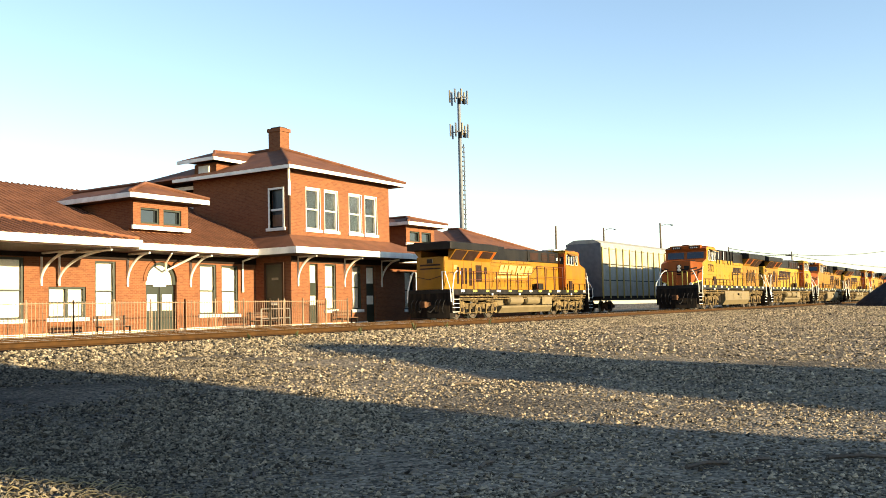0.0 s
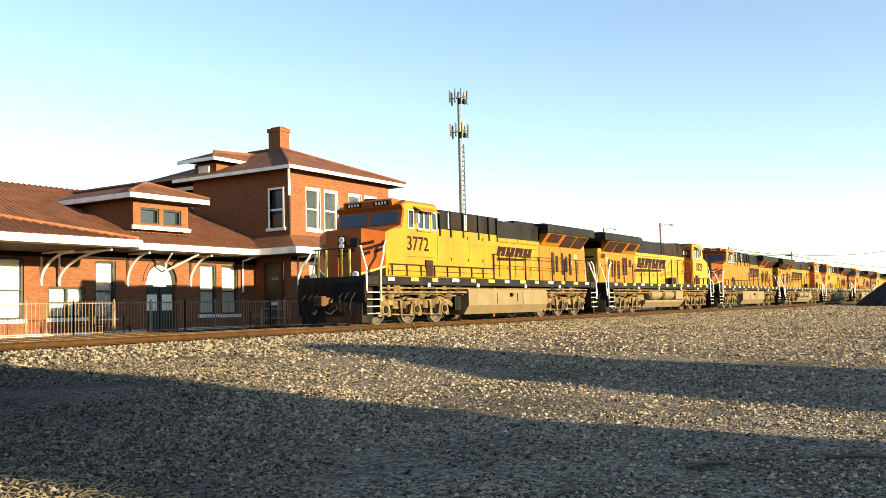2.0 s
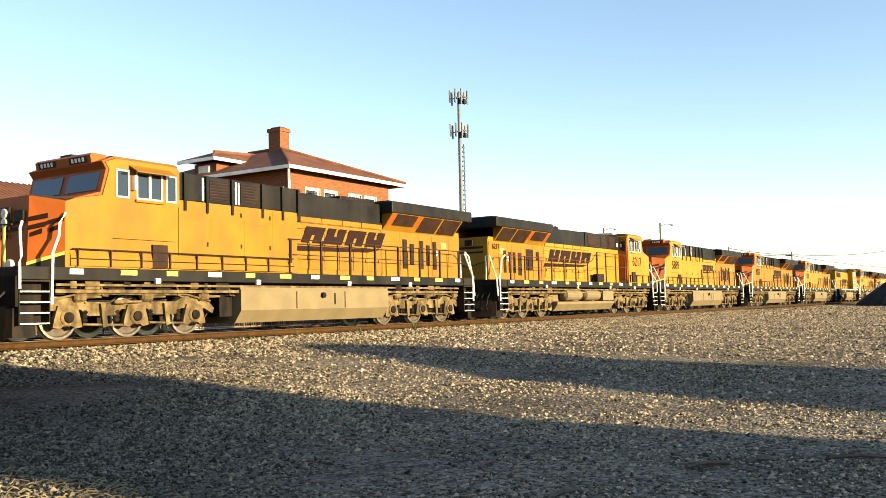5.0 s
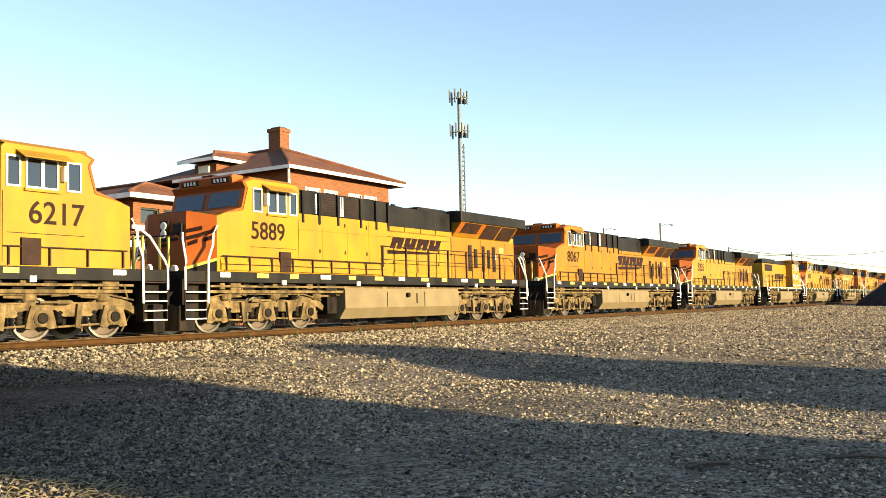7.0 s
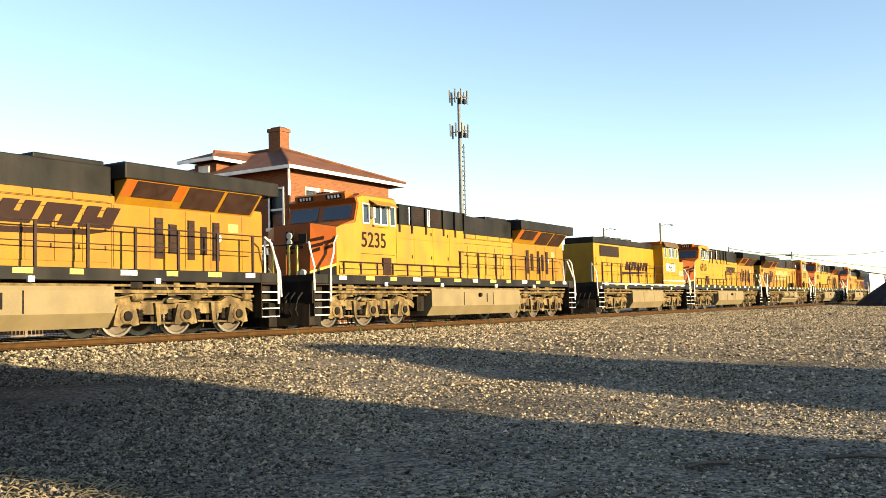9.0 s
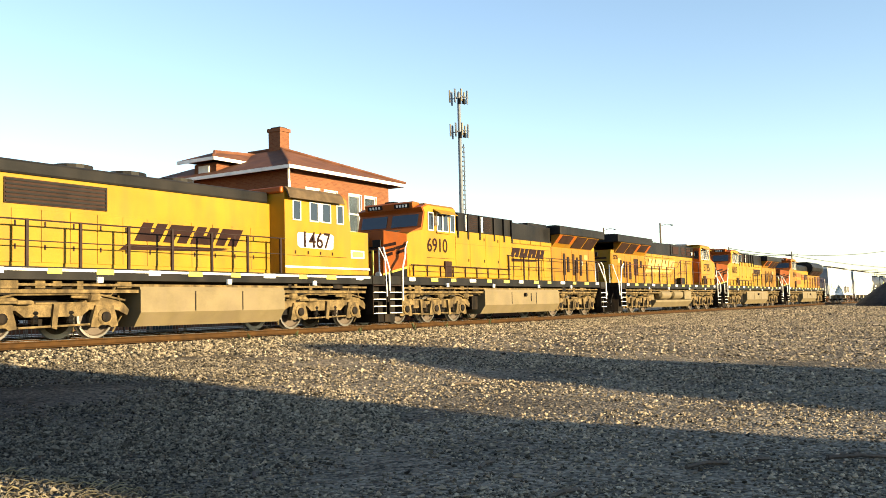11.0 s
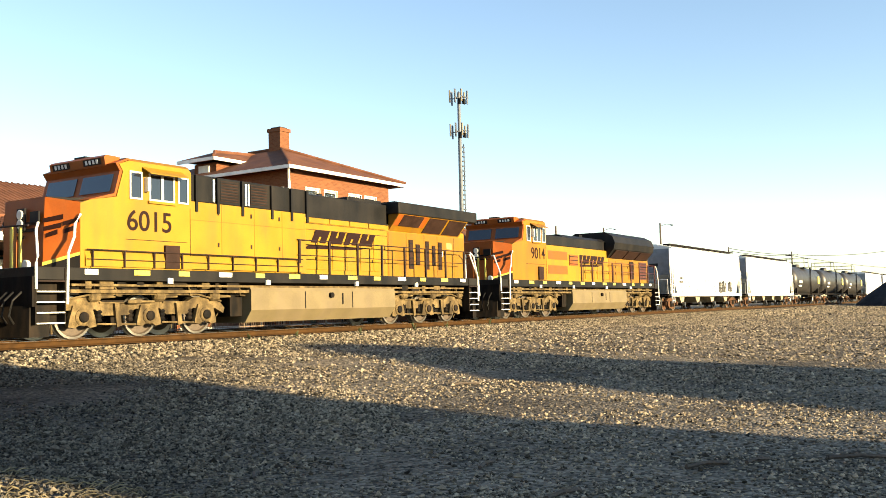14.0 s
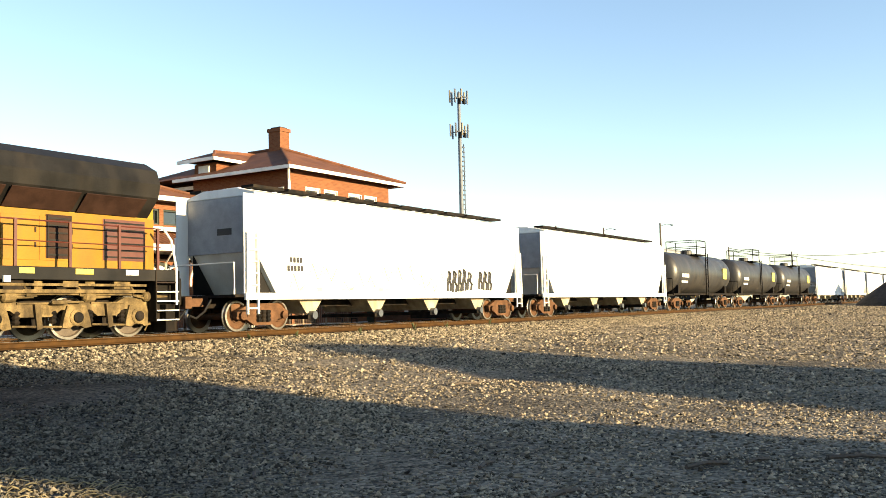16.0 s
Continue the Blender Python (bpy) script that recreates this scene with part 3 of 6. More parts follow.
    part("bay_soffit", boxes((kx0 + 0.09, bx0 - 0.002, ky, 33.9, 3.40, 3.46), (bx0 - 0.002, kx1 - 0.09, ky, BAY_Y - 0.002, 3.40, 3.46), (bx1 + 0.002, kx1 - 0.09, BAY_Y, 33.9, 3.4, 3.46)), SOFFIT, st)
    part("wall_band", boxes((bx0, bx1, BAY_Y - 0.04, BAY_Y - 0.002, 3.1, 3.4)), FRIEZE, st)
    for x in (35.9, 39.75, 43.2):
        bracket(st, x, BAY_Y, ky + 0.3, 1.95, 3.36)
    # tower roof
    part("tower_soffit", boxes((34.7, 44.8, 30.9, 39.3, 7.90, 7.96)), SOFFIT, st)
    fascia(st, 34.6, 44.9, 30.8, 39.4, 7.80, 7.98)
    hip_roof(st, 34.6, 44.9, 30.8, 43.0, 7.98, (39.75, 36.0, 10.0), (39.75, 38.6, 10.0), "tower_roof")
    part("downspout", tube(bmesh.new(), [(34.75, 31.0, 7.85), (35.2, 31.4, 7.4), (35.25, 31.42, 7.2), (35.25, 31.42, 6.5)], 0.07, 8), TRIM, st, "white metal downspout")
    part("downspout", tube(bmesh.new(), [(35.25, 31.42, 6.49), (35.25, 31.42, 4.5)], 0.065, 8), SOFFIT, st, "brown metal downspout")
    part("downspout", tube(bmesh.new(), [(34.1, 32.2, 3.5), (34.4, 33.9, 3.2), (34.4, 33.9, 1.6)], 0.06, 8), TRIM, st, "white metal downspout")
    ch = part("chimney", boxes((39.55, 40.35, 35.9, 36.8, 9.4, 11.05), (39.49, 40.41, 35.84, 36.86, 11.05, 11.25)), BRICK, st, "square brick chimney with stepped cap")
    part("chimney_pot", boxes((39.65, 40.25, 36.0, 36.7, 11.25, 11.34)), SOFFIT, ch)
    # dormer on the tower's side slope
    sdm = part("side_dormer", boxes((35.5, 39.0, 36.9, 38.6, 7.9, 8.82)), BRICK, st, "dark brick dormer on the tower roof")
    fascia(sdm, 34.75, 38.2, 36.3, 39.2, 8.82, 9.0)
    hip_roof(sdm, 34.75, 39.8, 36.3, 39.2, 9.0, (36.2, 37.75, 9.55), (39.6, 37.75, 9.75), "dormer_roof")
    part("window", boxes((35.42, 35.498, 37.4, 38.2, 8.0, 8.7)), TRIM, sdm, "white framed attic window")
    # lower block behind the tower
    rb = part("rear_block", boxes((36.2, 43.5, 38.6, 42.2, 3.0, 7.5)), BRICK, st)
    part("window", boxes((36.12, 36.198, 38.9, 39.9, 5.6, 7.3)), TRIM, rb, "white framed window")
    fascia(rb, 35.6, 44, 38.65, 42.8, 7.5, 7.7)
    hip_roof(rb, 35.6, 44, 38.65, 42.8, 7.7, (38.0, 40.6, 8.6), (42, 40.6, 8.6), "rear_roof")
    # right wing
    rw = [(45.6, 46.6, 0.5, 3.0), (49.2, 50.2, 0.5, 3.0), (52.8, 53.8, 0.5, 3.0), (56.5, 57.5, 0.5, 3.0)]
    front_wall(st, 44.1, 64, BASE, 3.55, WALL_Y, rw, name="right_wall")
    for a, b, c, d in rw:
        sash_window(st, a, b, c, d, WALL_Y, GREEN, SHADE)
    bm = bmesh.new()
    quad_solid(bm, [(44.0, 32.3, ez), (64, 32.3, ez), (64, 41.0, 7.1), (44.0, 41.0, 7.1)], 0.12)
    quad_solid(bm, [(44.0, 49.7, ez), (64, 49.7, ez), (64, 41.0, 7.1), (44.0, 41.0, 7.1)], 0.12)
    part("right_roof", bm, TILE, st, "red-brown clay tile roof slope")
    fascia(st, 46.2, 64, 32.2, 34, 3.42, 3.7)
    part("soffit", boxes((46.2, 64, 32.3, 33.99, 3.36, 3.42)), SOFFIT, st)
    dormer(st, 49.2, 52.6, 33.8, 4.75, 5.95, 39.0, 6.7, over=0.7)
    part("wall_end", boxes((-12.35, -12, 34, 49, BASE, 3.7), (64, 64.35, 34, 49, BASE, 3.7), (-12, 64, 48.7, 49, BASE, 3.6)), BRICK, st)
    st.matrix_basis = SET_OUT
    return st


build_station()


def build_pavilion():
    pv = thing("baggage_house", label="low brick baggage house with red hipped tile roof", category="building")
    part("wall", boxes((59, 70, 34.5, 44, BASE, 4.6)), BRICK, pv)
    fascia(pv, 58.2, 70.8, 33.7, 44.8, 4.5, 4.75)
    hip_roof(pv, 58.2, 70.8, 33.7, 44.8, 4.75, (64.4, 39, 7.0), (64.4, 40, 7.0))
    pv.matrix_basis = SET_OUT


build_pavilion()


def build_platform():
    p = tagged(part("platform", boxes((-12, 72, 30.7, 36.75, -0.6, BASE - 0.06), bevel=0.02), CONCRETE), "pale concrete station platform", "platform", kind="structure")
    return p


build_platform()


def fence_panel(x0, x1, y0, y1):
    """A run of iron picket fence between two points."""
    x0, x1, y0, y1 = x0 * GROW, x1 * GROW, y0 * GROW, y1 * GROW
    f = thing("picket_fence", label="thin rust-brown iron picket fence along the platform", category="fence", group="platform fence")
    a, b = Vector((x0, y0, BASE - 0.06)), Vector((x1, y1, BASE - 0.06))
    d = b - a
    n = max(1, round(d.length / 2.2))
    for k in range(n + 1):
        q = a + d * k / n
        part("post", boxes((q.x - 0.025, q.x + 0.025, q.y - 0.025, q.y + 0.025, BASE - 0.06, BASE + 1.52)), FENCE, f)
    for z in (0.2, 1.42):
        part("fence_rail", tube(bmesh.new(), [a + Vector((0, 0, z)), b + Vector((0, 0, z))], 0.022, 5), FENCE, f)
    m = int(d.length / 0.16)
    pk = bpy.data.meshes.new("picket")
    bm = boxes((-0.009, 0.009, -0.009, 0.009, 0.06, 1.5))
    bm.to_mesh(pk)
    bm.free()
    pk.materials.append(FENCE)
    for k in range(m):
        q = a + d * (k + 0.5) / m
        share("picket", pk, pose(q.x, q.y, BASE - 0.06), f)
    return f


fence_panel(8, 21.6, 30.0, 30.0)
fence_panel(21.6, 27.0, 30.0, 30.0)
fence_panel(27.0, 32.2, 30.0, 30.0)
fence_panel(32.2, 33.2, 30.0, 30.0)
fence_panel(33.2, 38.6, 30.4, 30.4)


def build_pipe_railing():
    r = thing("pipe_railing", label="pale grey pipe railing by the side door", category="railing")
    z = BASE - 0.06
    for k, (x, y) in enumerate(((35.4, 33.6), (37.6, 33.6), (37.6, 35.0))):
        part("post", tube(bmesh.new(), [(x, y, z), (x, y, z + 1.05)], 0.03, 8), PIPE, r)
    for h in (0.55, 1.05):
        part("top_rail", tube(bmesh.new(), [(35.4, 33.6, z + h), (37.6, 33.6, z + h), (37.6, 35.0, z + h)], 0.028, 8), PIPE, r)


build_pipe_railing()


def build_bench(x, y):
    b = thing("bench", pose(x * GROW, y * GROW, BASE - 0.06), label="slatted timber and iron platform bench", category="bench", group="platform benches")
    for z in (0.42,):
        for k in range(3):
            part("seat_slat", boxes((-0.85, 0.85, -0.2 + k * 0.14, -0.09 + k * 0.14, z, z + 0.04)), BENCH, b)
    for k in range(2):
        part("back_slat", boxes((-0.85, 0.85, 0.24, 0.28, 0.58 + k * 0.18, 0.7 + k * 0.18)), BENCH, b)
    for s in (-0.7, 0.7):
        part("leg", boxes((s - 0.03, s + 0.03, -0.2, -0.14, 0, 0.42), (s - 0.03, s + 0.03, 0.2, 0.24, 0, 0.9), (s - 0.03, s + 0.03, -0.2, 0.22, 0.36, 0.42)), IRON, b)
    return b


build_bench(24.2, 31.0)
build_bench(39.3, 31.0)
build_bench(34.0, 32.2)


# ---- masts, poles and wires ----
def build_mast():
    x, y = 100.0, 60.0
    m = thing("cell_mast", pose(x, y, -0.4), label="slender grey mobile phone mast with antenna clusters", category="mast")
    part("pole", lathe(bmesh.new(), [(0.36, 0), (0.2, 28.6), (0.04, 28.8)], 12, "z"), GALV, m)
    part("cable_run", boxes((0.5, 0.6, -0.3, -0.2, 0.5, 22)), GALV, m)
    bm = bmesh.new()
    for k in range(34):
        box(bm, 0.2, 0.72, -0.32, -0.18, 1 + k * 0.62, 1.16 + k * 0.62)
    part("cable_bracket", bm, GALV, m)
    for z in (23.6, 28.0):
        part("platform_ring", boxes((-1.0, 1.0, -0.06, 0.06, z - 0.1, z), (-0.06, 0.06, -1.0, 1.0, z - 0.1, z), (-0.9, 0.9, -0.95, -0.85, z - 0.1, z)), GALV, m)
        for k, (dx, dy) in enumerate(((-1.25, -0.2), (-0.75, -0.85), (0.7, -0.85), (1.25, -0.1), (0.1, 1.1), (-0.9, 0.8))):
            part("antenna", boxes((dx - 0.12, dx + 0.12, dy - 0.08, dy + 0.08, z - 0.9 + 0.2 * (k % 2), z + 0.9), bevel=0.03), CONCRETE if k % 2 else GALV, m)
        part("radio_box", boxes((-0.75, -0.35, -0.6, -0.3, z - 1.0, z - 0.3), (0.3, 0.75, -0.6, -0.3, z - 0.8, z - 0.2)), IRON, m)
    return m


build_mast()


def utility_pole(x, y, top, arm=True, lamp=False):
    p = thing("utility_pole", pose(x, y, -0.5), label="weathered timber utility pole" + (" with street lamp arm" if lamp else " with crossarm"), category="utility pole", group="line of poles")
    h = top + 0.5
    part("shaft", lathe(bmesh.new(), [(0.17, 0), (0.11, h)], 8, "z"), POLE, p)
    if arm:
        part("crossarm", boxes((-0.06, 0.06, -1.1, 1.1, h - 0.75, h - 0.62)), POLE, p)
        for d in (-1.0, -0.4, 0.4, 1.0):
            part("insulator", boxes((-0.04, 0.04, d - 0.04, d + 0.04, h - 0.62, h - 0.45)), CONCRETE, p)
    if lamp:
        part("lamp_arm", tube(bmesh.new(), [(0, 0, h - 0.4), (0.9, -0.5, h - 0.1), (1.7, -0.9, h - 0.15)], 0.04, 6), GALV, p)
        part("lamp_head", boxes((1.5, 2.1, -1.05, -0.85, h - 0.28, h - 0.12), bevel=0.03), GALV, p)
    return p


utility_pole(64 * 1.5, 45, 9.7, arm=False)
utility_pole(73.6 * 1.6, 48, 11.0, arm=False, lamp=True)
utility_pole(88.3 * 1.3, 39, 10.8, arm=False, lamp=True)
utility_pole(150 * 1.2, 36, 9.5)
utility_pole(170.0, 45.0, 10.4, arm=False)


def wire(a, b, sag, r=0.05):
    pts = [Vector(a).lerp(Vector(b), k / 16) - Vector((0, 0, sag * 4 * (k / 16) * (1 - k / 16))) for k in range(17)]
    return tagged(part("overhead_wire", tube(bmesh.new(), pts, r, 4), IRON), "thin dark overhead wire sagging between poles", "wire", group="overhead wires")


wire((170.0, 45.0, 10.2), (180, 36, 8.9), 0.25)
wire((180, 36, 8.9), (260, 22, 13.5), 1.0)
wire((170.0, 45.0, 9.7), (180, 36, 8.7), 0.3)
wire((180, 36, 8.7), (300, 30, 8.9), 0.4)


def build_bird():
    """A small dark bird with its wings raised."""
    b = thing("bird", label="small dark bird in flight", category="bird")
    part("body", lathe(bmesh.new(), [(0.005, -0.11), (0.03, -0.06), (0.035, 0.0), (0.02, 0.07), (0.012, 0.14)], 8, "x"), IRON, b)
    for s in (-1, 1):
        bm = bmesh.new()
        quad_solid(bm, [(-0.05, 0.0, 0.02), (0.05, 0.0, 0.02), (0.06, s * 0.16, 0.08), (0.01, s * 0.16, 0.08)], 0.008)
        quad_solid(bm, [(0.01, s * 0.16, 0.08), (0.06, s * 0.16, 0.08), (0.09, s * 0.27, 0.03)], 0.006)
        part("wing", bm, IRON, b)
    b.scale = (0.4, 0.4, 0.4)
    return b


BIRD = build_bird()


# ---- spoil heap, ground clutter ----
def build_heap():
    bm = bmesh.new()
    n, rings = 48, 10
    rows = []
    for j in range(rings + 1):
        r = j / rings
        rows.append([bm.verts.new((r * 9 * math.cos(a) * (1 + 0.12 * noise.noise((math.cos(a) * 2, math.sin(a) * 2, 1))), r * 5.5 * math.sin(a), max(0, 4.1 * (1 - r) ** 0.85 + 0.25 * noise.noise((r * 4, a, 2)) * (1 - r)) - 0.02)) for a in [k * math.tau / n for k in range(n)]])
    for p, q in zip(rows, rows[1:]):
        for k in range(n):
            bm.faces.new((p[k], p[(k + 1) % n], q[(k + 1) % n], q[k]))
    h = tagged(part("earth_mound", bm, COAL, smooth=False), "dark mound of crushed spoil beside the track", "mound")
    h.matrix_basis = pose(122, 12.0, -0.62)
    return h


build_heap()


def stick(x, y, length, turn, r=0.02):
    s = tagged(part("stick", tube(bmesh.new(), [(0, 0, r), (length * 0.5, length * 0.06, r * 1.4), (length, 0, r * 0.6)], r, 5), POLE), "dead twig lying on the gravel", "stick", group="twigs")
    s.matrix_basis = pose(x, y, ground_z(x, y), 0, 0, turn)
    return s


for x, y, ln, a in ((8.1, 2.6, 0.5, -30), (8.6, 2.2, 0.35, -20), (9.2, 1.6, 0.6, -60), (7.2, 4.2, 0.4, 10), (5.8, 5.6, 0.4, 40), (6.8, 1.3, 0.5, -50), (6.3, 3.1, 0.45, -10), (13.2, 8.2, 0.5, -35)):
    stick(x, y, ln, a)


def build_stake(x, y):
    st = tagged(part("stake", tube(bmesh.new(), [(0, 0, -0.05), (0.01, 0, 0.2), (0.045, -0.01, 0.42)], 0.012, 6), IRON), "thin dark metal stake standing in the gravel", "stake")
    st.matrix_basis = pose(x, y, ground_z(x, y))
    return st


build_stake(9.62, 1.12)


def build_dry_grass():
    bm = bmesh.new()
    r2 = random.Random(8)
    for i in range(420):
        x, y = r2.uniform(3.4, 4.9), r2.uniform(4.8, 8.0)
        a, ln = r2.gauss(-0.5, 1.1), r2.uniform(0.04, 0.2)
        z = ground_z(x, y) + 0.012
        tube(bm, [(x, y, z), (x + ln * math.cos(a) * 0.5, y + ln * math.sin(a) * 0.5, z + r2.uniform(0.005, 0.03)), (x + ln * math.cos(a), y + ln * math.sin(a), z)], r2.uniform(0.003, 0.006), 3)
    return tagged(part("dry_grass", bm, STRAW), "flattened straw-coloured dry grass stalks on gravel", "dry grass", kind="stuff")


build_dry_grass()


def weed(x, y, h):
    bm = bmesh.new()
    r2 = random.Random(int(x * 10))
    for k in range(14):
        a, t = r2.random() * math.tau, r2.uniform(0.1, 0.5)
        d = Vector((math.cos(a) * t * h, math.sin(a) * t * h, h * r2.uniform(0.5, 1)))
        n = Vector((-math.sin(a), math.cos(a), 0)) * 0.02
        v = [bm.verts.new(q) for q in (n * 0.4, -n * 0.4, d * 0.6 - n, d, d * 0.6 + n)]
        bm.faces.new(v)
    w = tagged(part("weed", bm, WEED), "small green weed growing in the ballast", "weed", group="trackside weeds")
    w.matrix_basis = pose(x, y, ground_z(x, y))
    return w


for x, y, h in ((27.3, 18.5, 0.4), (24.0, 18.4, 0.3), (33.0, 18.6, 0.35), (18.9, 18.4, 0.25), (21.0, 18.5, 0.22), (29.5, 18.5, 0.28)):
    weed(x, y, h)


# ---- buildings behind the camera, which shade the lot ----
def build_sheds():
    a = thing("warehouse", label="grey sided flat-roofed warehouse behind the lot", category="building")
    part("wall", boxes((5.64, 11.1, -34, -20, -1.1, 5.3)), SIDING, a)
    part("parapet", boxes((5.64, 11.7, -34, -19.6, 5.3, 5.9)), SIDING, a)
    b = thing("shed", label="grey sided shed with a sloping roof behind the lot", category="shed")
    bm = prism(bmesh.new(), [(13.2, -1.1), (21.6, -1.1), (21.6, 5.3), (20.0, 5.4), (17.5, 4.6), (15.8, 3.6), (13.2, 2.15)], -34, -20)
    part("wall", bm, SIDING, b)


build_sheds()


# ---- rolling stock ----
DUST = (0.33, 0.25, 0.16)
YELLOW = mat("yellow loco paint", (0.475, 0.262, 0.013), 0.5, var=0.10, scale=1.2, fine=30, bump=0.04, dirt=(0.30, 0.16, 0.04), dirt_amount=0.4, dirt_scale=1.1, gloss=0.22)
YELLOW_C = mat("pale yellow loco paint", (0.58, 0.34, 0.03), 0.45, var=0.10, scale=1.2, fine=30, bump=0.04, dirt=(0.36, 0.21, 0.06), dirt_amount=0.45, dirt_scale=1.1, gloss=0.22)
YELLOW_B = mat("faded yellow loco paint", (0.45, 0.255, 0.021), 0.5, var=0.12, scale=1.2, fine=30, bump=0.04, dirt=(0.27, 0.16, 0.06), dirt_amount=0.5, dirt_scale=1.1, gloss=0.22)
AMBER = mat("orange-yellow loco paint", (0.40, 0.188, 0.010), 0.5, var=0.12, scale=1.2, fine=30, bump=0.04, dirt=(0.26, 0.12, 0.035), dirt_amount=0.4, dirt_scale=1.1, gloss=0.22)
ORANGE = mat("orange loco paint", (0.50, 0.115, 0.012), 0.45, var=0.12, scale=1.5, fine=30, bump=0.04, dirt=(0.30, 0.13, 0.05), dirt_amount=0.3, gloss=0.22)
DARK = mat("dark grey loco paint", (0.018, 0.017, 0.017), 0.5, var=0.3, scale=1.5, fine=30, dirt=(0.055, 0.045, 0.036), dirt_amount=0.4, gloss=0.12)
FRAME = mat("dusty black underframe", (0.012, 0.010, 0.009), 0.75, var=0.4, scale=3, dirt=(0.085, 0.055, 0.032), dirt_amount=0.35, dirt_scale=2, gloss=0.12)
TRUCK = mat("dust-caked truck casting", (0.28, 0.195, 0.09), 0.9, var=0.45, scale=4, fine=40, bump=0.3, dirt=(0.05, 0.037, 0.025), dirt_amount=0.8, dirt_scale=1.6, gloss=0.12)
TANK = mat("dusty silver tank", (0.26, 0.20, 0.105), 0.6, var=0.15, scale=1.5, dirt=(0.25, 0.19, 0.12), dirt_amount=0.5, dirt_scale=0.8, gloss=0.22)
WHEEL = mat("wheel steel", (0.16, 0.12, 0.09), 0.6, metal=0.3, var=0.3)
TREAD = mat("bright wheel tread", (0.55, 0.5, 0.43), 0.35, metal=0.9, var=0.15)
RAILING = mat("dark handrail", (0.05, 0.03, 0.025), 0.6, var=0.3, gloss=0.12)
REDRAIL = mat("dull red handrail", (0.12, 0.024, 0.012), 0.5, var=0.2)
WHITE = mat("white safety paint", (0.82, 0.80, 0.74), 0.5, var=0.1, dirt=(0.4, 0.35, 0.28), dirt_amount=0.3)
REFLECT = mat("yellow reflective strip", (0.85, 0.72, 0.12), 0.3, var=0.08)
MARK = mat("dark red-brown lettering", (0.028, 0.009, 0.006), 0.5, var=0.15, gloss=0.12)
LOUVRE = mat("dark grille", (0.05, 0.025, 0.018), 0.7, var=0.3, gloss=0.12)
CABGLASS = glass_mat("cab glass", (0.012, 0.016, 0.025), 0.04)
LENS = glass_mat("lamp lens", (0.7, 0.68, 0.6), 0.1)
HOPPER = mat("white hopper paint", (0.80, 0.78, 0.74), 0.5, var=0.08, scale=0.8, dirt=(0.45, 0.38, 0.28), dirt_amount=0.3)
CREAM = mat("dusty cream paint", (0.62, 0.52, 0.36), 0.7, var=0.2, dirt=(0.3, 0.22, 0.13), dirt_amount=0.6, dirt_scale=2)
GREYEND = mat("grey hopper end", (0.46, 0.46, 0.48), 0.6, var=0.15)
TANKCAR = mat("black tank car paint", (0.035, 0.034, 0.036), 0.45, var=0.25, scale=1.0, dirt=(0.12, 0.10, 0.08), dirt_amount=0.5)
RUSTED = mat("rusty car truck", (0.17, 0.085, 0.045), 0.85, var=0.35, gloss=0.12)
ALU = mat("bright window frame", (0.62, 0.60, 0.55), 0.4, metal=0.3, var=0.1)
FADED = mat("faded pale lettering", (0.60, 0.42, 0.13), 0.6, var=0.2)
SHADEROOF = mat("sun-browned roof sheet", (0.15, 0.10, 0.055), 0.8, var=0.3, gloss=0.2)
GRAFFITI = mat("faded black marker paint", (0.03, 0.028, 0.028), 0.6, var=0.3)
PALEMARK = mat("pale marker paint", (0.62, 0.62, 0.42), 0.6, var=0.2)
RACKWHITE = mat("autorack panel", (0.55, 0.53, 0.46), 0.6, metal=0.2, var=0.15, dirt=(0.3, 0.25, 0.18), dirt_amount=0.4)
RACKYELLOW = mat("autorack end yellow", (0.62, 0.45, 0.12), 0.55, var=0.15)

SPEED_TABLE = [(0.0, 0.0), (0.5, 9.3), (1.0, 17.4), (1.5, 27.97), (2.0, 38.21), (2.5, 47.58), (2.6, 48.9), (3.0, 56.85), (3.5, 66.69), (4.0, 75.4), (4.2, 79.2), (5.25, 99.6),
               (6.3, 119.7), (6.5, 123.4), (7.0, 132.65), (7.5, 142.39), (8.0, 151.5), (8.5, 162.1), (9.0, 171.16), (9.2, 174.7), (10.25, 193.6), (11.3, 211.8), (11.5, 215.75),
               (12.0, 224.5), (12.5, 234.1), (13.0, 243.9), (13.5, 253.2), (14.0, 263.35), (14.5, 273.4), (15.0, 282.68), (15.5, 292.3), (16.0, 301.55)]


def wheelset(bm_t, x, r=0.533):
    """Two flanged wheels and the axle, turned in one."""
    prof = [(0.09, -0.86), (0.2, -0.86), (0.22, -0.83), (r - 0.09, -0.80), (r - 0.06, -0.855), (r, -0.85), (r, -0.76), (r + 0.028, -0.735), (r + 0.028, -0.71), (r - 0.1, -0.71), (0.12, -0.72), (0.1, -0.7),
            (0.1, 0.7), (0.12, 0.72), (r - 0.1, 0.71), (r + 0.028, 0.71), (r + 0.028, 0.735), (r, 0.76), (r, 0.85), (r - 0.06, 0.855), (r - 0.09, 0.80), (0.22, 0.83), (0.2, 0.86), (0.09, 0.86)]
    return lathe(bm_t, prof, 24, "y", (x, 0, 0))


def bright_rims(me, r):
    """Polished treads and rim faces on the wheels."""
    me.materials.append(TREAD)
    for f in me.polygons:
        if math.hypot(f.center.x, f.center.z) > r - 0.045:
            f.material_index = 1


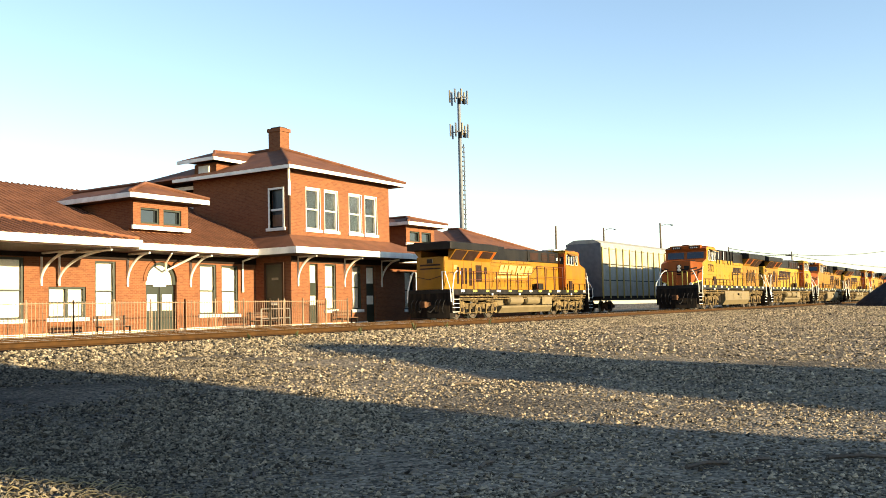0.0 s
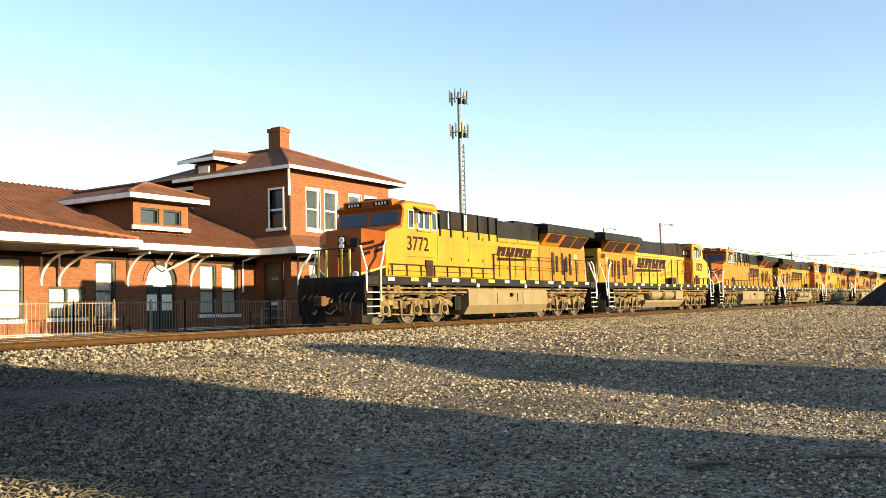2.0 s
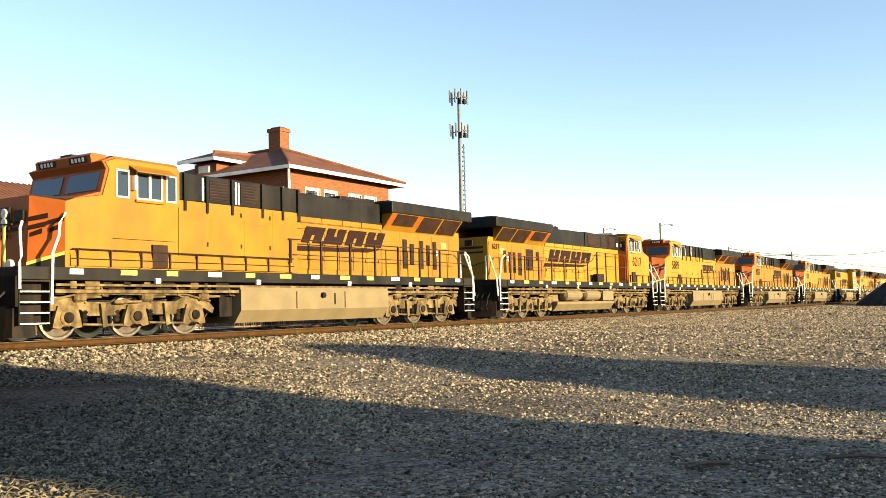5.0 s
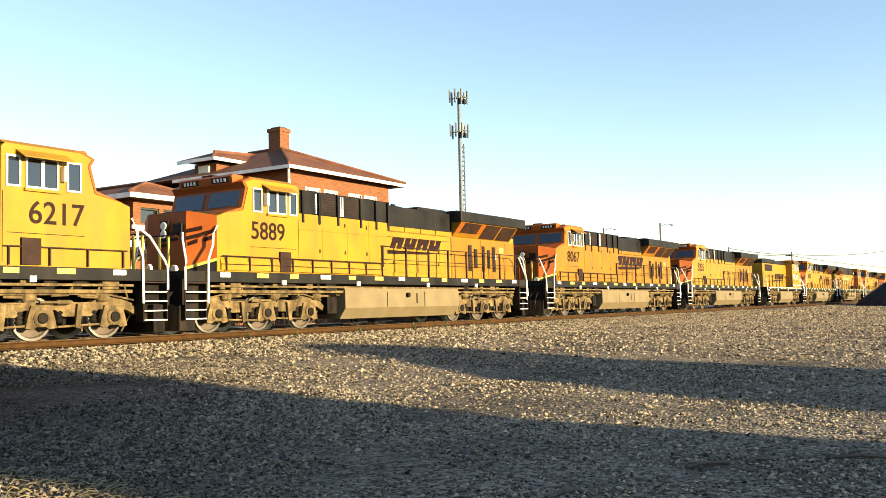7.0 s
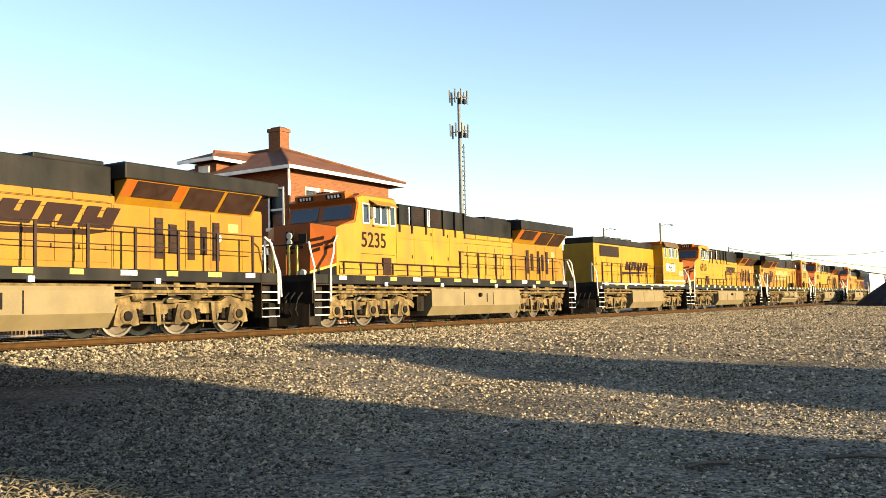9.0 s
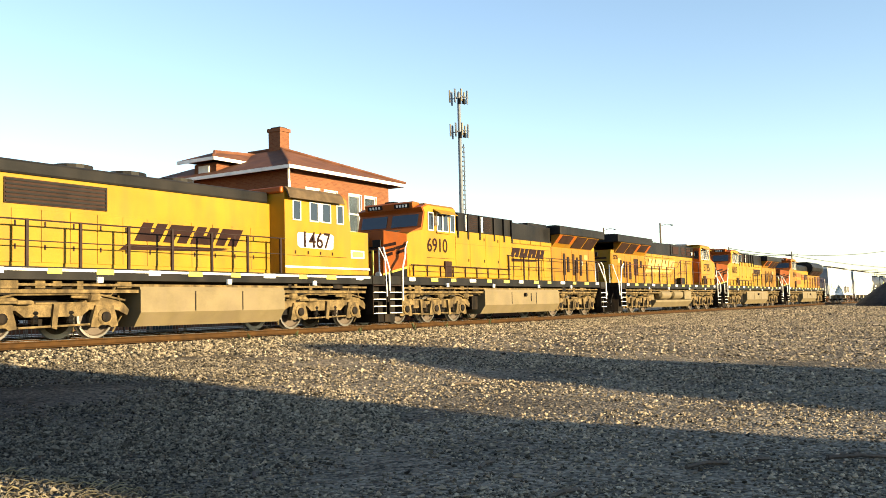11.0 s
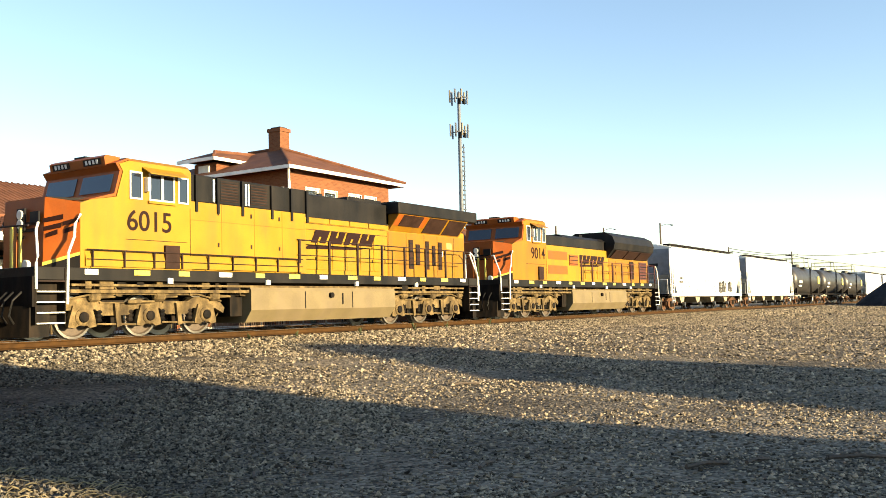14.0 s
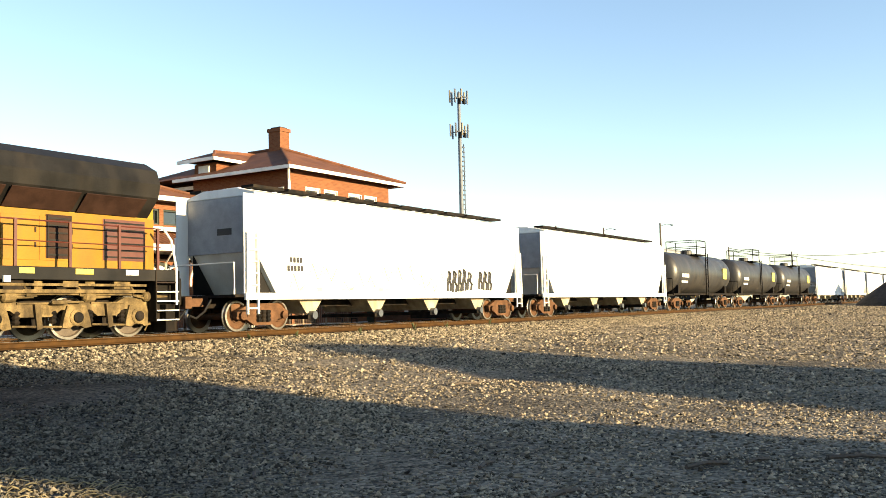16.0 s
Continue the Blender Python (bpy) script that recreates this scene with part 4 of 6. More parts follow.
def loco_truck(parent, xs, r=0.533, two=False):
    """A heavy cast bogie: an upper beam with lightening holes, pedestals round each axle, springs, cylinders, rigging, wheelsets."""
    x0, x1 = xs[0], xs[-1]
    tk = part("truck", boxes((x0 + 0.5, x1 - 0.5, -0.7, 0.7, 0.5, 0.95)), FRAME, parent, "dust-covered cast steel truck")
    for x in xs:
        ws = part("wheelset", wheelset(bmesh.new(), 0, r), WHEEL, tk, "steel wheelset")
        ws.matrix_basis = pose(x, 0, r)
        bright_rims(ws.data, r)
    for s in (-1, 1):
        ya, yb = sorted((s * 0.98, s * 1.16))
        top = [(x0 - 0.78, 0.70), (x0 - 0.62, 0.86), (x0 - 0.2, 1.0), (x0 + 0.35, 1.02), (x0 + 0.6, 0.90), (x1 - 0.6, 0.90), (x1 - 0.35, 1.02), (x1 + 0.2, 1.0), (x1 + 0.62, 0.86), (x1 + 0.78, 0.70)]
        bot = [(x1 + 0.72, 0.56), (x1 + 0.42, 0.70)]
        for a, b in reversed(list(zip(xs, xs[1:]))):
            bot += [(b - 0.40, 0.72), (b - 0.62, 0.56), (a + 0.62, 0.56), (a + 0.40, 0.72)]
        bot += [(x0 - 0.42, 0.70), (x0 - 0.72, 0.56)]
        part("side_frame", prism(bmesh.new(), top + bot, ya, yb), TRUCK, tk)
        yo = sorted((s * 1.16, s * 1.20))
        for a, b in zip(xs, xs[1:]):
            m = (a + b) / 2
            part("beam_rib", boxes((m - 0.5, m + 0.5, *yo, 0.86, 0.9), (m - 0.04, m + 0.04, *yo, 0.6, 0.86)), TRUCK, tk)
            part("brake_hanger", prism(bmesh.new(), [(m - 0.09, 0.86), (m + 0.05, 0.86), (m + 0.12, 0.3), (m - 0.02, 0.26)], *sorted((s * 1.19, s * 1.25))), TRUCK, tk)
            part("brake_shoe", boxes((m + 0.08, m + 0.2, *sorted((s * 0.7, s * 0.86)), 0.3, 0.72)), FRAME, tk)
            part("pull_rod", tube(bmesh.new(), [(a + 0.42, s * 1.2, 0.36), (b - 0.42, s * 1.2, 0.32)], 0.028, 6), TRUCK, tk)
            for d in (-0.47, 0.47):
                part("spring", lathe(bmesh.new(), [(0.07, 0.40), (0.1, 0.45), (0.07, 0.5), (0.1, 0.55), (0.07, 0.6), (0.1, 0.65), (0.07, 0.7)], 8, "z", (m + d, s * 1.1, 0)), FRAME, tk)
        for x in xs:
            part("pedestal", prism(bmesh.new(), [(x - 0.40, 0.30), (x - 0.20, 0.27), (x - 0.12, 0.33), (x + 0.12, 0.33), (x + 0.20, 0.27), (x + 0.40, 0.30), (x + 0.36, 0.50), (x + 0.26, 0.82), (x - 0.26, 0.82), (x - 0.36, 0.50)], *sorted((s * 1.1, s * 1.22))), TRUCK, tk)
            part("axlebox", lathe(bmesh.new(), [(0.21, s * 1.14), (0.21, s * 1.24), (0.18, s * 1.26)], 12, "y", (x, 0, r)), TRUCK, tk)
            part("axle_cap", lathe(bmesh.new(), [(0.13, s * 1.26), (0.13, s * 1.30), (0.09, s * 1.32), (0.04, s * 1.325)], 12, "y", (x, 0, r)), FRAME, tk)
            part("brake_cylinder", lathe(bmesh.new(), [(0.06, x + 0.15), (0.13, x + 0.2), (0.13, x + 0.46), (0.05, x + 0.5), (0.03, x + 0.95)], 10, "x", (0, s * 1.2, 1.03)), TRUCK, tk)
        part("brake_rod", tube(bmesh.new(), [(x0 - 0.6, s * 1.22, 0.94), (x0 + 0.3, s * 1.26, 1.1), (x1 - 0.3, s * 1.26, 1.08), (x1 + 0.6, s * 1.2, 0.9)], 0.026, 6), TRUCK, tk)
        part("damper", lathe(bmesh.new(), [(0.03, xs[1] - 0.75), (0.055, xs[1] - 0.7), (0.055, xs[1] - 0.35), (0.03, xs[1] - 0.33), (0.03, xs[1] + 0.1)], 8, "x", (0, s * 1.3, 0.9)), TRUCK, tk)
        for x, d in ((x0, -1), (x1, 1)):
            part("sand_pipe", tube(bmesh.new(), [(x + d * 0.5, s * 1.0, 1.3), (x + d * 0.72, s * 0.98, 0.6), (x + d * 0.55, s * 0.8, 0.15)], 0.025, 5), TRUCK, tk)
    return tk


def step_ladder(parent, x0, x1, y, s, flip=False, z0=0.38, z1=1.5):
    """Corner steps under the deck: side plates and open treads."""
    st = part("step_well", boxes((x0 - 0.03, x0, *sorted((y, y + s * -0.32)), z0, z1 + 0.2), (x1, x1 + 0.03, *sorted((y, y - s * 0.32)), z0, z1 + 0.2), (x0, x1, *sorted((y - s * 0.3, y - s * 0.33)), z0, z1 + 0.2)), FRAME, parent, "dark stepwell with white-edged treads")
    for k in range(5):
        z = z0 + 0.02 + k * (z1 - z0) / 4.6
        part("tread", boxes((x0, x1, *sorted((y + s * 0.015, y - s * 0.28)), z, z + 0.03)), WHITE if k < 4 else RAILING, st)
    return st


def rail_run(parent, pts, posts, z_deck, mat_rail, r=0.02, mid=True):
    """A walkway handrail: a top bar through pts, a lower bar and upright posts."""
    h = part("handrail", tube(bmesh.new(), pts, r, 6), mat_rail, parent, "walkway handrail")
    if mid:
        part("mid_rail", tube(bmesh.new(), [(x, y, z_deck + (z - z_deck) * 0.55) for x, y, z in pts], r * 0.7, 5), mat_rail, h)
    for x, y, z in posts:
        part("post", boxes((x - 0.036, x + 0.036, y - 0.025, y + 0.025, z_deck, z + 0.02)), mat_rail, h)
    return h


def logo_blocks(parent, x0, x1, z0, z1, y, s, material):
    """The line's emblem as four slanted plain slit blocks over a long wedge; on the +y side it leans the other way."""
    w, h, sl = (x1 - x0) / 4, z1 - z0, -0.6 * s * (z1 - z0)
    ys = sorted((y, y + s * 0.006))
    for k in range(4):
        a = x0 + k * w
        at = lambda u, v: (a + w * 0.86 * u + sl * v, z0 + h * v)
        bm = bmesh.new()
        slit = (0.0, 0.5) if k % 2 else (0.5, 1.0)
        for u0, u1, v0, v1 in ((0, 0.42, 0, 1), (0.58, 1, 0, 1), (0.42, 0.58, *slit)):
            prism(bm, [at(u0, v0), at(u1, v0), at(u1, v1), at(u0, v1)], *ys)
        part("emblem_block", bm, material, parent, "slanted emblem block")
    e, f = (x0, x1) if s < 0 else (x1, x0)
    d = 1 if s < 0 else -1
    bm = prism(bmesh.new(), [(e - d * 0.35, z0 - h * 0.52), (f - d * 0.9, z0 - h * 0.36), (f - d * 0.2, z0 - h * 0.14), (e - d * 0.12, z0 - h * 0.2)], *ys)
    part("emblem_wedge", bm, material, parent, "long emblem wedge")


def numbers(loco, body, x, y, z, s, size=0.62):
    """A road number on a side: s is -1 for the -y side, 1 for the +y side."""
    ob = new("road_number", text_mesh(body, size))
    ob.data.materials.append(MARK)
    ob.parent = loco
    ob.matrix_basis = Matrix.Translation((x, y + s * 0.006, z)) @ (pose(0, 0, 0, 90) if s < 0 else pose(0, 0, 0, 90, 0, 180))
    tagged(ob, "dark painted road number " + body)
    return ob


def reflectors(parent, x0, x1, z, s, y=1.5):
    k = 0
    x = x0
    while x < x1:
        part("reflector", boxes((x, x + (0.5 if k % 2 else 0.38), *sorted((s * y, s * (y + 0.008))), z, z + 0.13)), REFLECT if k % 3 else WHITE, parent)
        x += 1.45
        k += 1


def coupler(parent, x, d):
    """Knuckle coupler with hoses; d is the way it points."""
    bm = boxes((*sorted((x, x + d * -0.9)), -0.12, 0.12, 0.75, 1.0), (*sorted((x, x - d * 0.25)), -0.2, 0.16, 0.7, 1.05), bevel=0.02)
    c = part("coupler", bm, RUSTED, parent, "rusty knuckle coupler")
    for s in (-1, 1):
        part("air_hose", tube(bmesh.new(), [(x - d * 0.75, s * 0.45, 0.95), (x - d * 0.5, s * 0.42, 0.6), (x - d * 0.25, s * 0.35, 0.42), (x - d * 0.05, s * 0.3, 0.5)], 0.035, 6), IRON, c)


def ge_cab(lo, yellow):
    """Wide-nose safety cab: side profile drawn across, with a chamfered orange nose."""
    L = [(1.98, 1.72), (1.98, 3.28), (2.25, 3.38), (3.02, 3.52), (3.22, 4.18), (3.10, 4.36), (3.4, 4.47), (5.35, 4.47), (5.45, 4.38), (5.45, 1.72)]
    body = part("cab", prism(bmesh.new(), L, -1.5, 1.5), yellow, lo, "wide-nose crew cab")
    # nose front: a chamfered block before the cab
    bm = bmesh.new()
    lowv = [(1.975, -1.5), (1.45, -0.8), (1.45, 0.8), (1.975, 1.5)]
    v0 = [bm.verts.new((x, y, 1.60)) for x, y in lowv]
    v1 = [bm.verts.new((x + (0.06 if i in (1, 2) else 0), y, 3.44 if i in (1, 2) else 3.30)) for i, (x, y) in enumerate(lowv)]
    for i in range(3):
        bm.faces.new((v0[i], v0[i + 1], v1[i + 1], v1[i]))
    bm.faces.new(v1)
    bm.faces.new(v0[::-1])
    bm.faces.new((v0[3], v0[0], v1[0], v1[3]))
    part("nose", bm, ORANGE, lo, "orange chamfered nose")
    # orange upper front with wind-screens
    bm = prism(bmesh.new(), [(2.2, 3.375), (3.0, 3.53), (3.2, 4.18), (3.08, 4.36), (3.38, 4.48), (3.6, 4.48), (3.6, 4.5), (3.3, 4.5), (3.0, 4.37), (3.12, 4.19), (2.96, 3.6)], -1.495, 1.495)
    part("cab_front", bm, ORANGE, lo, "orange cab front and brow")
    part("nose_top", prism(bmesh.new(), [(1.56, 3.40), (2.25, 3.42), (2.98, 3.53), (2.98, 3.56), (2.25, 3.48), (1.56, 3.455)], -0.8, 0.8), DARK, lo, "dark anti-glare nose top")
    for a, b in ((-1.32, -0.12), (0.12, 1.32)):
        part("wind_screen", prism(bmesh.new(), [(2.965, 3.66), (3.095, 4.12), (3.075, 4.12), (2.945, 3.66)], a, b), CABGLASS, lo, "dark cab wind-screen")
    part("brow", prism(bmesh.new(), [(2.99, 4.34), (2.94, 4.56), (3.02, 4.62), (3.42, 4.60), (3.42, 4.34)], -1.12, 1.12), ORANGE, lo, "orange brow over the wind-screens")
    for s in (-1, 1):
        nb = part("number_board", prism(bmesh.new(), [(2.965, 4.38), (2.930, 4.54), (2.945, 4.545), (2.98, 4.385)], *sorted((s * 0.28, s * 0.98))), DARK, lo, "dark number board with pale marks")
        for k in range(4):
            yk = s * 0.63 - 0.25 + k * 0.14
            part("number_bar", prism(bmesh.new(), [(2.952, 4.41), (2.930, 4.51), (2.924, 4.51), (2.946, 4.41)], yk, yk + 0.08), WHITE, nb)
    part("brow_bracket", boxes((3.05, 3.3, -0.22, 0.22, 4.62, 4.68)), DARK, lo)
    for s in (-1, 1):
        win = [(3.44, 3.8), (4.1, 4.42), (4.52, 4.84), (5.02, 5.3)]
        yw = s * 1.5
        for a, b in ((3.40, 3.80), (4.02, 4.86), (4.98, 5.34)):
            fr = boxes((a, b, *sorted((yw, yw + s * 0.03)), 3.50, 3.545), (a, b, *sorted((yw, yw + s * 0.03)), 4.175, 4.22), (a, a + 0.045, *sorted((yw, yw + s * 0.03)), 3.545, 4.175), (b - 0.045, b, *sorted((yw, yw + s * 0.03)), 3.545, 4.175))
            wf = part("cab_window_frame", fr, ALU, lo, "bright metal window frame")
            part("cab_window", boxes((a + 0.045, b - 0.045, *sorted((yw, yw + s * 0.012)), 3.545, 4.175)), CABGLASS, wf, "dark cab side window")
            if b - a > 0.6:
                part("window_post", boxes((a + 0.38, a + 0.46, *sorted((yw + s * 0.012, yw + s * 0.04)), 3.545, 4.175)), ALU, wf)
        part("mirror", boxes((3.86, 3.96, *sorted((yw + s * 0.02, yw + s * 0.16)), 3.72, 4.08)), ALU, lo, "folding cab mirror")
        part("arm_rest", boxes((3.98, 4.9, *sorted((yw, yw + s * 0.07)), 3.43, 3.495)), yellow, lo)
        part("sun_visor", prism(bmesh.new(), [(yw, 4.36), (yw + s * 0.34, 4.17), (yw + s * 0.34, 4.15), (yw, 4.33)], 3.8, 5.1, "x"), yellow, lo, "slanting sheet visor over the side windows")
        part("cab_seam", boxes((3.3, 5.3, *sorted((yw, yw + s * 0.006)), 2.46, 2.475), (5.40, 5.415, *sorted((yw, yw + s * 0.006)), 1.8, 3.4)), MARK, lo)
        part("step_box", boxes((4.5, 4.98, *sorted((s * 1.5, s * 1.575)), 1.75, 2.36)), LOUVRE, lo, "dark access panel")
    part("nose_emblem", boxes((1.43, 1.448, -0.55, 0.5, 2.62, 2.7), (1.43, 1.448, -0.6, 0.1, 2.78, 2.86), (1.43, 1.448, -0.1, 0.6, 2.46, 2.54)), MARK, lo, "dark swooping nose emblem")
    for z, a, b in ((2.86, 0.0, 0.55), (2.66, 0.02, 0.5), (2.78, 0.55, 0.97), (2.6, 0.58, 0.9), (2.5, 0.1, 0.4)):
        for s in (-1, 1):
            p, q = Vector((1.45, s * 0.8, 0)), Vector((1.975, s * 1.5, 0))
            u, v = p.lerp(q, a), p.lerp(q, b)
            off = Vector((-0.8, s * 0.6, 0)).normalized()
            bm = bmesh.new()
            ring = []
            for o in (0.002, 0.01):
                ring.append([bm.verts.new(k + off * o) for k in (u + Vector((0, 0, z - 0.05)), v + Vector((0, 0, z + 0.03)), v + Vector((0, 0, z + 0.15)), u + Vector((0, 0, z + 0.05)))])
            bm.faces.new(ring[0])
            bm.faces.new(ring[1])
            for k in range(4):
                bm.faces.new((ring[0][k], ring[0][(k + 1) % 4], ring[1][(k + 1) % 4], ring[1][k]))
            part("nose_stroke", bm, MARK, lo, "dark emblem stroke on the nose")
    for s in (-1, 1):
        bm = bmesh.new()
        p, q = Vector((1.45, s * 0.8, 0)), Vector((1.975, s * 1.5, 0))
        off = Vector((-0.8, s * 0.6, 0)).normalized()
        for za, zb, zc, zd, o in ((1.72, 1.72, 2.02, 1.78, 0.012),):
            bm.faces.new([bm.verts.new(v) for v in (p + off * o + Vector((0, 0, za)), q + off * o + Vector((0, 0, zb)), q + off * o + Vector((0, 0, zc)), p + off * o + Vector((0, 0, zd)))])
        part("nose_skirt", bm, DARK, lo, "dark lower nose skirt")
        bm = bmesh.new()
        bm.faces.new([bm.verts.new(v) for v in (p + off * 0.014 + Vector((0, 0, 1.78)), q + off * 0.014 + Vector((0, 0, 2.02)), q + off * 0.014 + Vector((0, 0, 2.1)), p + off * 0.014 + Vector((0, 0, 1.86)))])
        part("nose_line", bm, REFLECT, lo, "yellow nose line")
    part("nose_lamp", boxes((1.40, 1.449, -0.72, -0.36, 2.82, 3.1), bevel=0.01), DARK, lo)
    part("headlight", lathe(bmesh.new(), [(0.11, -0.0), (0.12, -0.05), (0.1, -0.06)], 14, "x", (1.42, 0.0, 3.05)), LENS, lo)
    part("headlight", lathe(bmesh.new(), [(0.11, -0.0), (0.12, -0.05), (0.1, -0.06)], 14, "x", (1.42, 0.0, 2.82)), LENS, lo)
    part("headlight_housing", boxes((1.40, 1.449, -0.16, 0.16, 2.66, 3.2)), DARK, lo)
    part("nose_door", boxes((1.42, 1.447, 0.2, 0.72, 1.75, 3.1)), ORANGE, lo)
    for s in (-1, 1):
        part("ditch_light", lathe(bmesh.new(), [(0.11, 0.0), (0.12, -0.08), (0.1, -0.09)], 12, "x", (0.98, s * 0.95, 1.78)), LENS, lo, "round ditch light")
        part("ditch_light_bracket", boxes((0.98, 1.2, s * 0.95 - 0.09, s * 0.95 + 0.09, 1.6, 1.7)), FRAME, lo)
        # white front grab rails sweeping down to the steps
        part("white_rail", tube(bmesh.new(), [(1.28, s * 0.85, 2.78), (1.2, s * 1.0, 2.78), (1.05, s * 1.15, 2.6), (0.86, s * 1.50, 1.95), (0.80, s * 1.53, 1.8), (0.80, s * 1.54, 1.2)], 0.032, 7), WHITE, lo, "white curved step handrail")
        part("white_rail", tube(bmesh.new(), [(1.96, s * 1.54, 3.0), (1.80, s * 1.55, 2.75), (1.78, s * 1.55, 2.45), (1.62, s * 1.55, 2.05), (1.60, s * 1.55, 0.85)], 0.032, 7), WHITE, lo, "white curved step handrail")
    part("front_rail", tube(bmesh.new(), [(0.95, -1.0, 2.7), (0.92, -0.4, 2.72), (0.92, 0.4, 2.72), (0.95, 1.0, 2.7)], 0.025, 6), RAILING, lo)
    for y in (-0.7, -0.35, 0.35, 0.7):
        part("front_post", boxes((0.92, 0.97, y - 0.03, y + 0.03, 1.72, 2.7)), REFLECT, lo, "yellow front railing post")
    part("cab_roof", prism(bmesh.new(), [(-1.5, 4.472), (-1.35, 4.56), (1.35, 4.56), (1.5, 4.472)], 3.4, 5.4, "x"), AMBER, lo, "rounded orange-yellow cab roof")
    part("roof_cooler", boxes((4.4, 5.1, -0.5, 0.5, 4.56, 4.7), bevel=0.04), WHITE, lo, "white cab roof air conditioner")
    part("antenna_dome", boxes((3.7, 4.1, -0.4, 0.3, 4.56, 4.64), bevel=0.03), DARK, lo)


def loco_base(lo, L, tank, trucks, yellow, r=0.533, two=False, tanks_side=0):
    """Deck, sills, plows, steps, couplers, fuel tank and trucks."""
    part("deck", boxes((0.78, L - 0.78, -1.5, 1.5, 1.42, 1.72), bevel=0.01), DARK, lo, "dark side sill and walkway")
    part("centre_sill", boxes((0.9, L - 0.9, -0.6, 0.6, 0.98, 1.42)), FRAME, lo)
    bm = boxes((1.8, L - 1.8, -1.38, -1.3, 1.12, 1.2), (1.8, L - 1.8, 1.3, 1.38, 1.12, 1.2), (1.8, L - 1.8, -1.42, -1.36, 1.28, 1.34), (1.8, L - 1.8, 1.36, 1.42, 1.28, 1.34))
    part("air_pipe", bm, TRUCK, lo, "dusty air and cable pipes")
    r2 = random.Random(21)
    for s in (-1, 1):
        x = 2.2
        while x < L - 2.6:
            w, h = r2.uniform(0.12, 0.5), r2.uniform(0.08, 0.22)
            if not tank[0] - 0.3 < x < tank[1] - 0.2:
                part("junction_box", boxes((x, x + w, *sorted((s * 1.2, s * r2.uniform(1.3, 1.44))), 1.4 - h, 1.4), bevel=0.012), TRUCK if r2.random() < 0.55 else FRAME, lo)
                if w > 0.38:
                    part("drop_pipe", tube(bmesh.new(), [(x + w, s * 1.3, 1.36), (x + w + 0.1, s * 1.34, 1.2), (x + w + 0.14, s * 1.28, 1.06), (x + w + r2.uniform(0.3, 0.6), s * 1.2, 1.05)], 0.022, 5), TRUCK, lo)
            x += w + r2.uniform(0.15, 0.55)
    for d, x in ((1, 0.0), (-1, L)):
        pl = [(x + d * 1.2, -1.45), (x + d * 0.75, -1.35), (x + d * 0.45, 0), (x + d * 0.75, 1.35), (x + d * 1.2, 1.45)]
        part("plow", prism(bmesh.new(), pl, 0.1, 0.82, "z"), FRAME, lo, "black steel snow plow")
        part("buffer_beam", boxes((*sorted((x + d * 0.72, x + d * 0.8)), -1.5, 1.5, 0.8, 1.5)), FRAME, lo)
        coupler(lo, x, -d)
        for k, y in enumerate((-1.1, -0.8, -0.55, 0.55, 0.8, 1.1)):
            part("hose", tube(bmesh.new(), [(x + d * 0.72, y, 1.15), (x + d * 0.5, y, 0.95), (x + d * 0.45, y * 0.95, 0.6), (x + d * 0.6, y * 0.9, 0.42)], 0.03, 5), IRON, lo)
        for s in (-1, 1):
            step_ladder(lo, *sorted((x + d * 0.82, x + d * 1.55)), s * 1.52, s)
    a, b = tank
    tk = bmesh.new()
    if tanks_side:
        prism(tk, [(-1.42, 1.28), (-1.46, 1.18), (-1.46, 0.62), (-1.2, 0.26), (1.2, 0.26), (1.46, 0.58), (1.46, 0.70), (0.95, 0.74), (0.95, 1.28)], a, b, "x")
        box(tk, a, a + 1.5, 0.951, 1.45, 0.742, 1.26)
    else:
        prism(tk, [(-1.42, 1.28), (-1.46, 1.18), (-1.46, 0.62), (-1.2, 0.26), (1.2, 0.26), (1.46, 0.62), (1.46, 1.18), (1.42, 1.28)], a, b, "x")
    t = part("fuel_tank", tk, TANK, lo, "dusty silver fuel tank")
    for k in (0.33, 0.66):
        part("tank_band", boxes(*[(a + (b - a) * k - 0.02, a + (b - a) * k + 0.02, *sorted((s * 1.46, s * 1.468)), 0.64, 1.17) for s in ((-1,) if tanks_side else (-1, 1))]), FRAME, t)
    part("filler_cap", lathe(bmesh.new(), [(0.09, -1.46), (0.09, -1.56), (0.05, -1.57)], 10, "y", ((a + b) / 2, 0, 1.05)), FRAME, t)
    part("gauge", boxes(((a + b) / 2 + 0.6, (a + b) / 2 + 0.66, -1.475, -1.461, 0.75, 1.12)), FRAME, t)
    part("tank_end", boxes((a - 0.5, a - 0.002, -1.1, 1.1, 0.45, 1.25)), FRAME, lo)
    if tanks_side:
        for x in (a + 2.75, a + 5.15):
            part("air_reservoir", lathe(bmesh.new(), [(0.05, x - 0.95), (0.25, x - 0.88), (0.27, x - 0.7), (0.27, x + 0.7), (0.25, x + 0.88), (0.05, x + 0.95)], 16, "x", (0, tanks_side * 1.24, 1.03)), TANK, lo, "dusty air reservoir")
    for xs in trucks:
        loco_truck(lo, xs, r, two)
    for s in (-1, 1):
        reflectors(lo, 2.1, L - 2.1, 1.56, s)
        for x in (4.6, 8.3, 12.6, 16.2):
            part("tie_down", boxes((x, x + 0.16, *sorted((s * 1.5, s * 1.56)), 1.36, 1.5)), WHITE, lo)


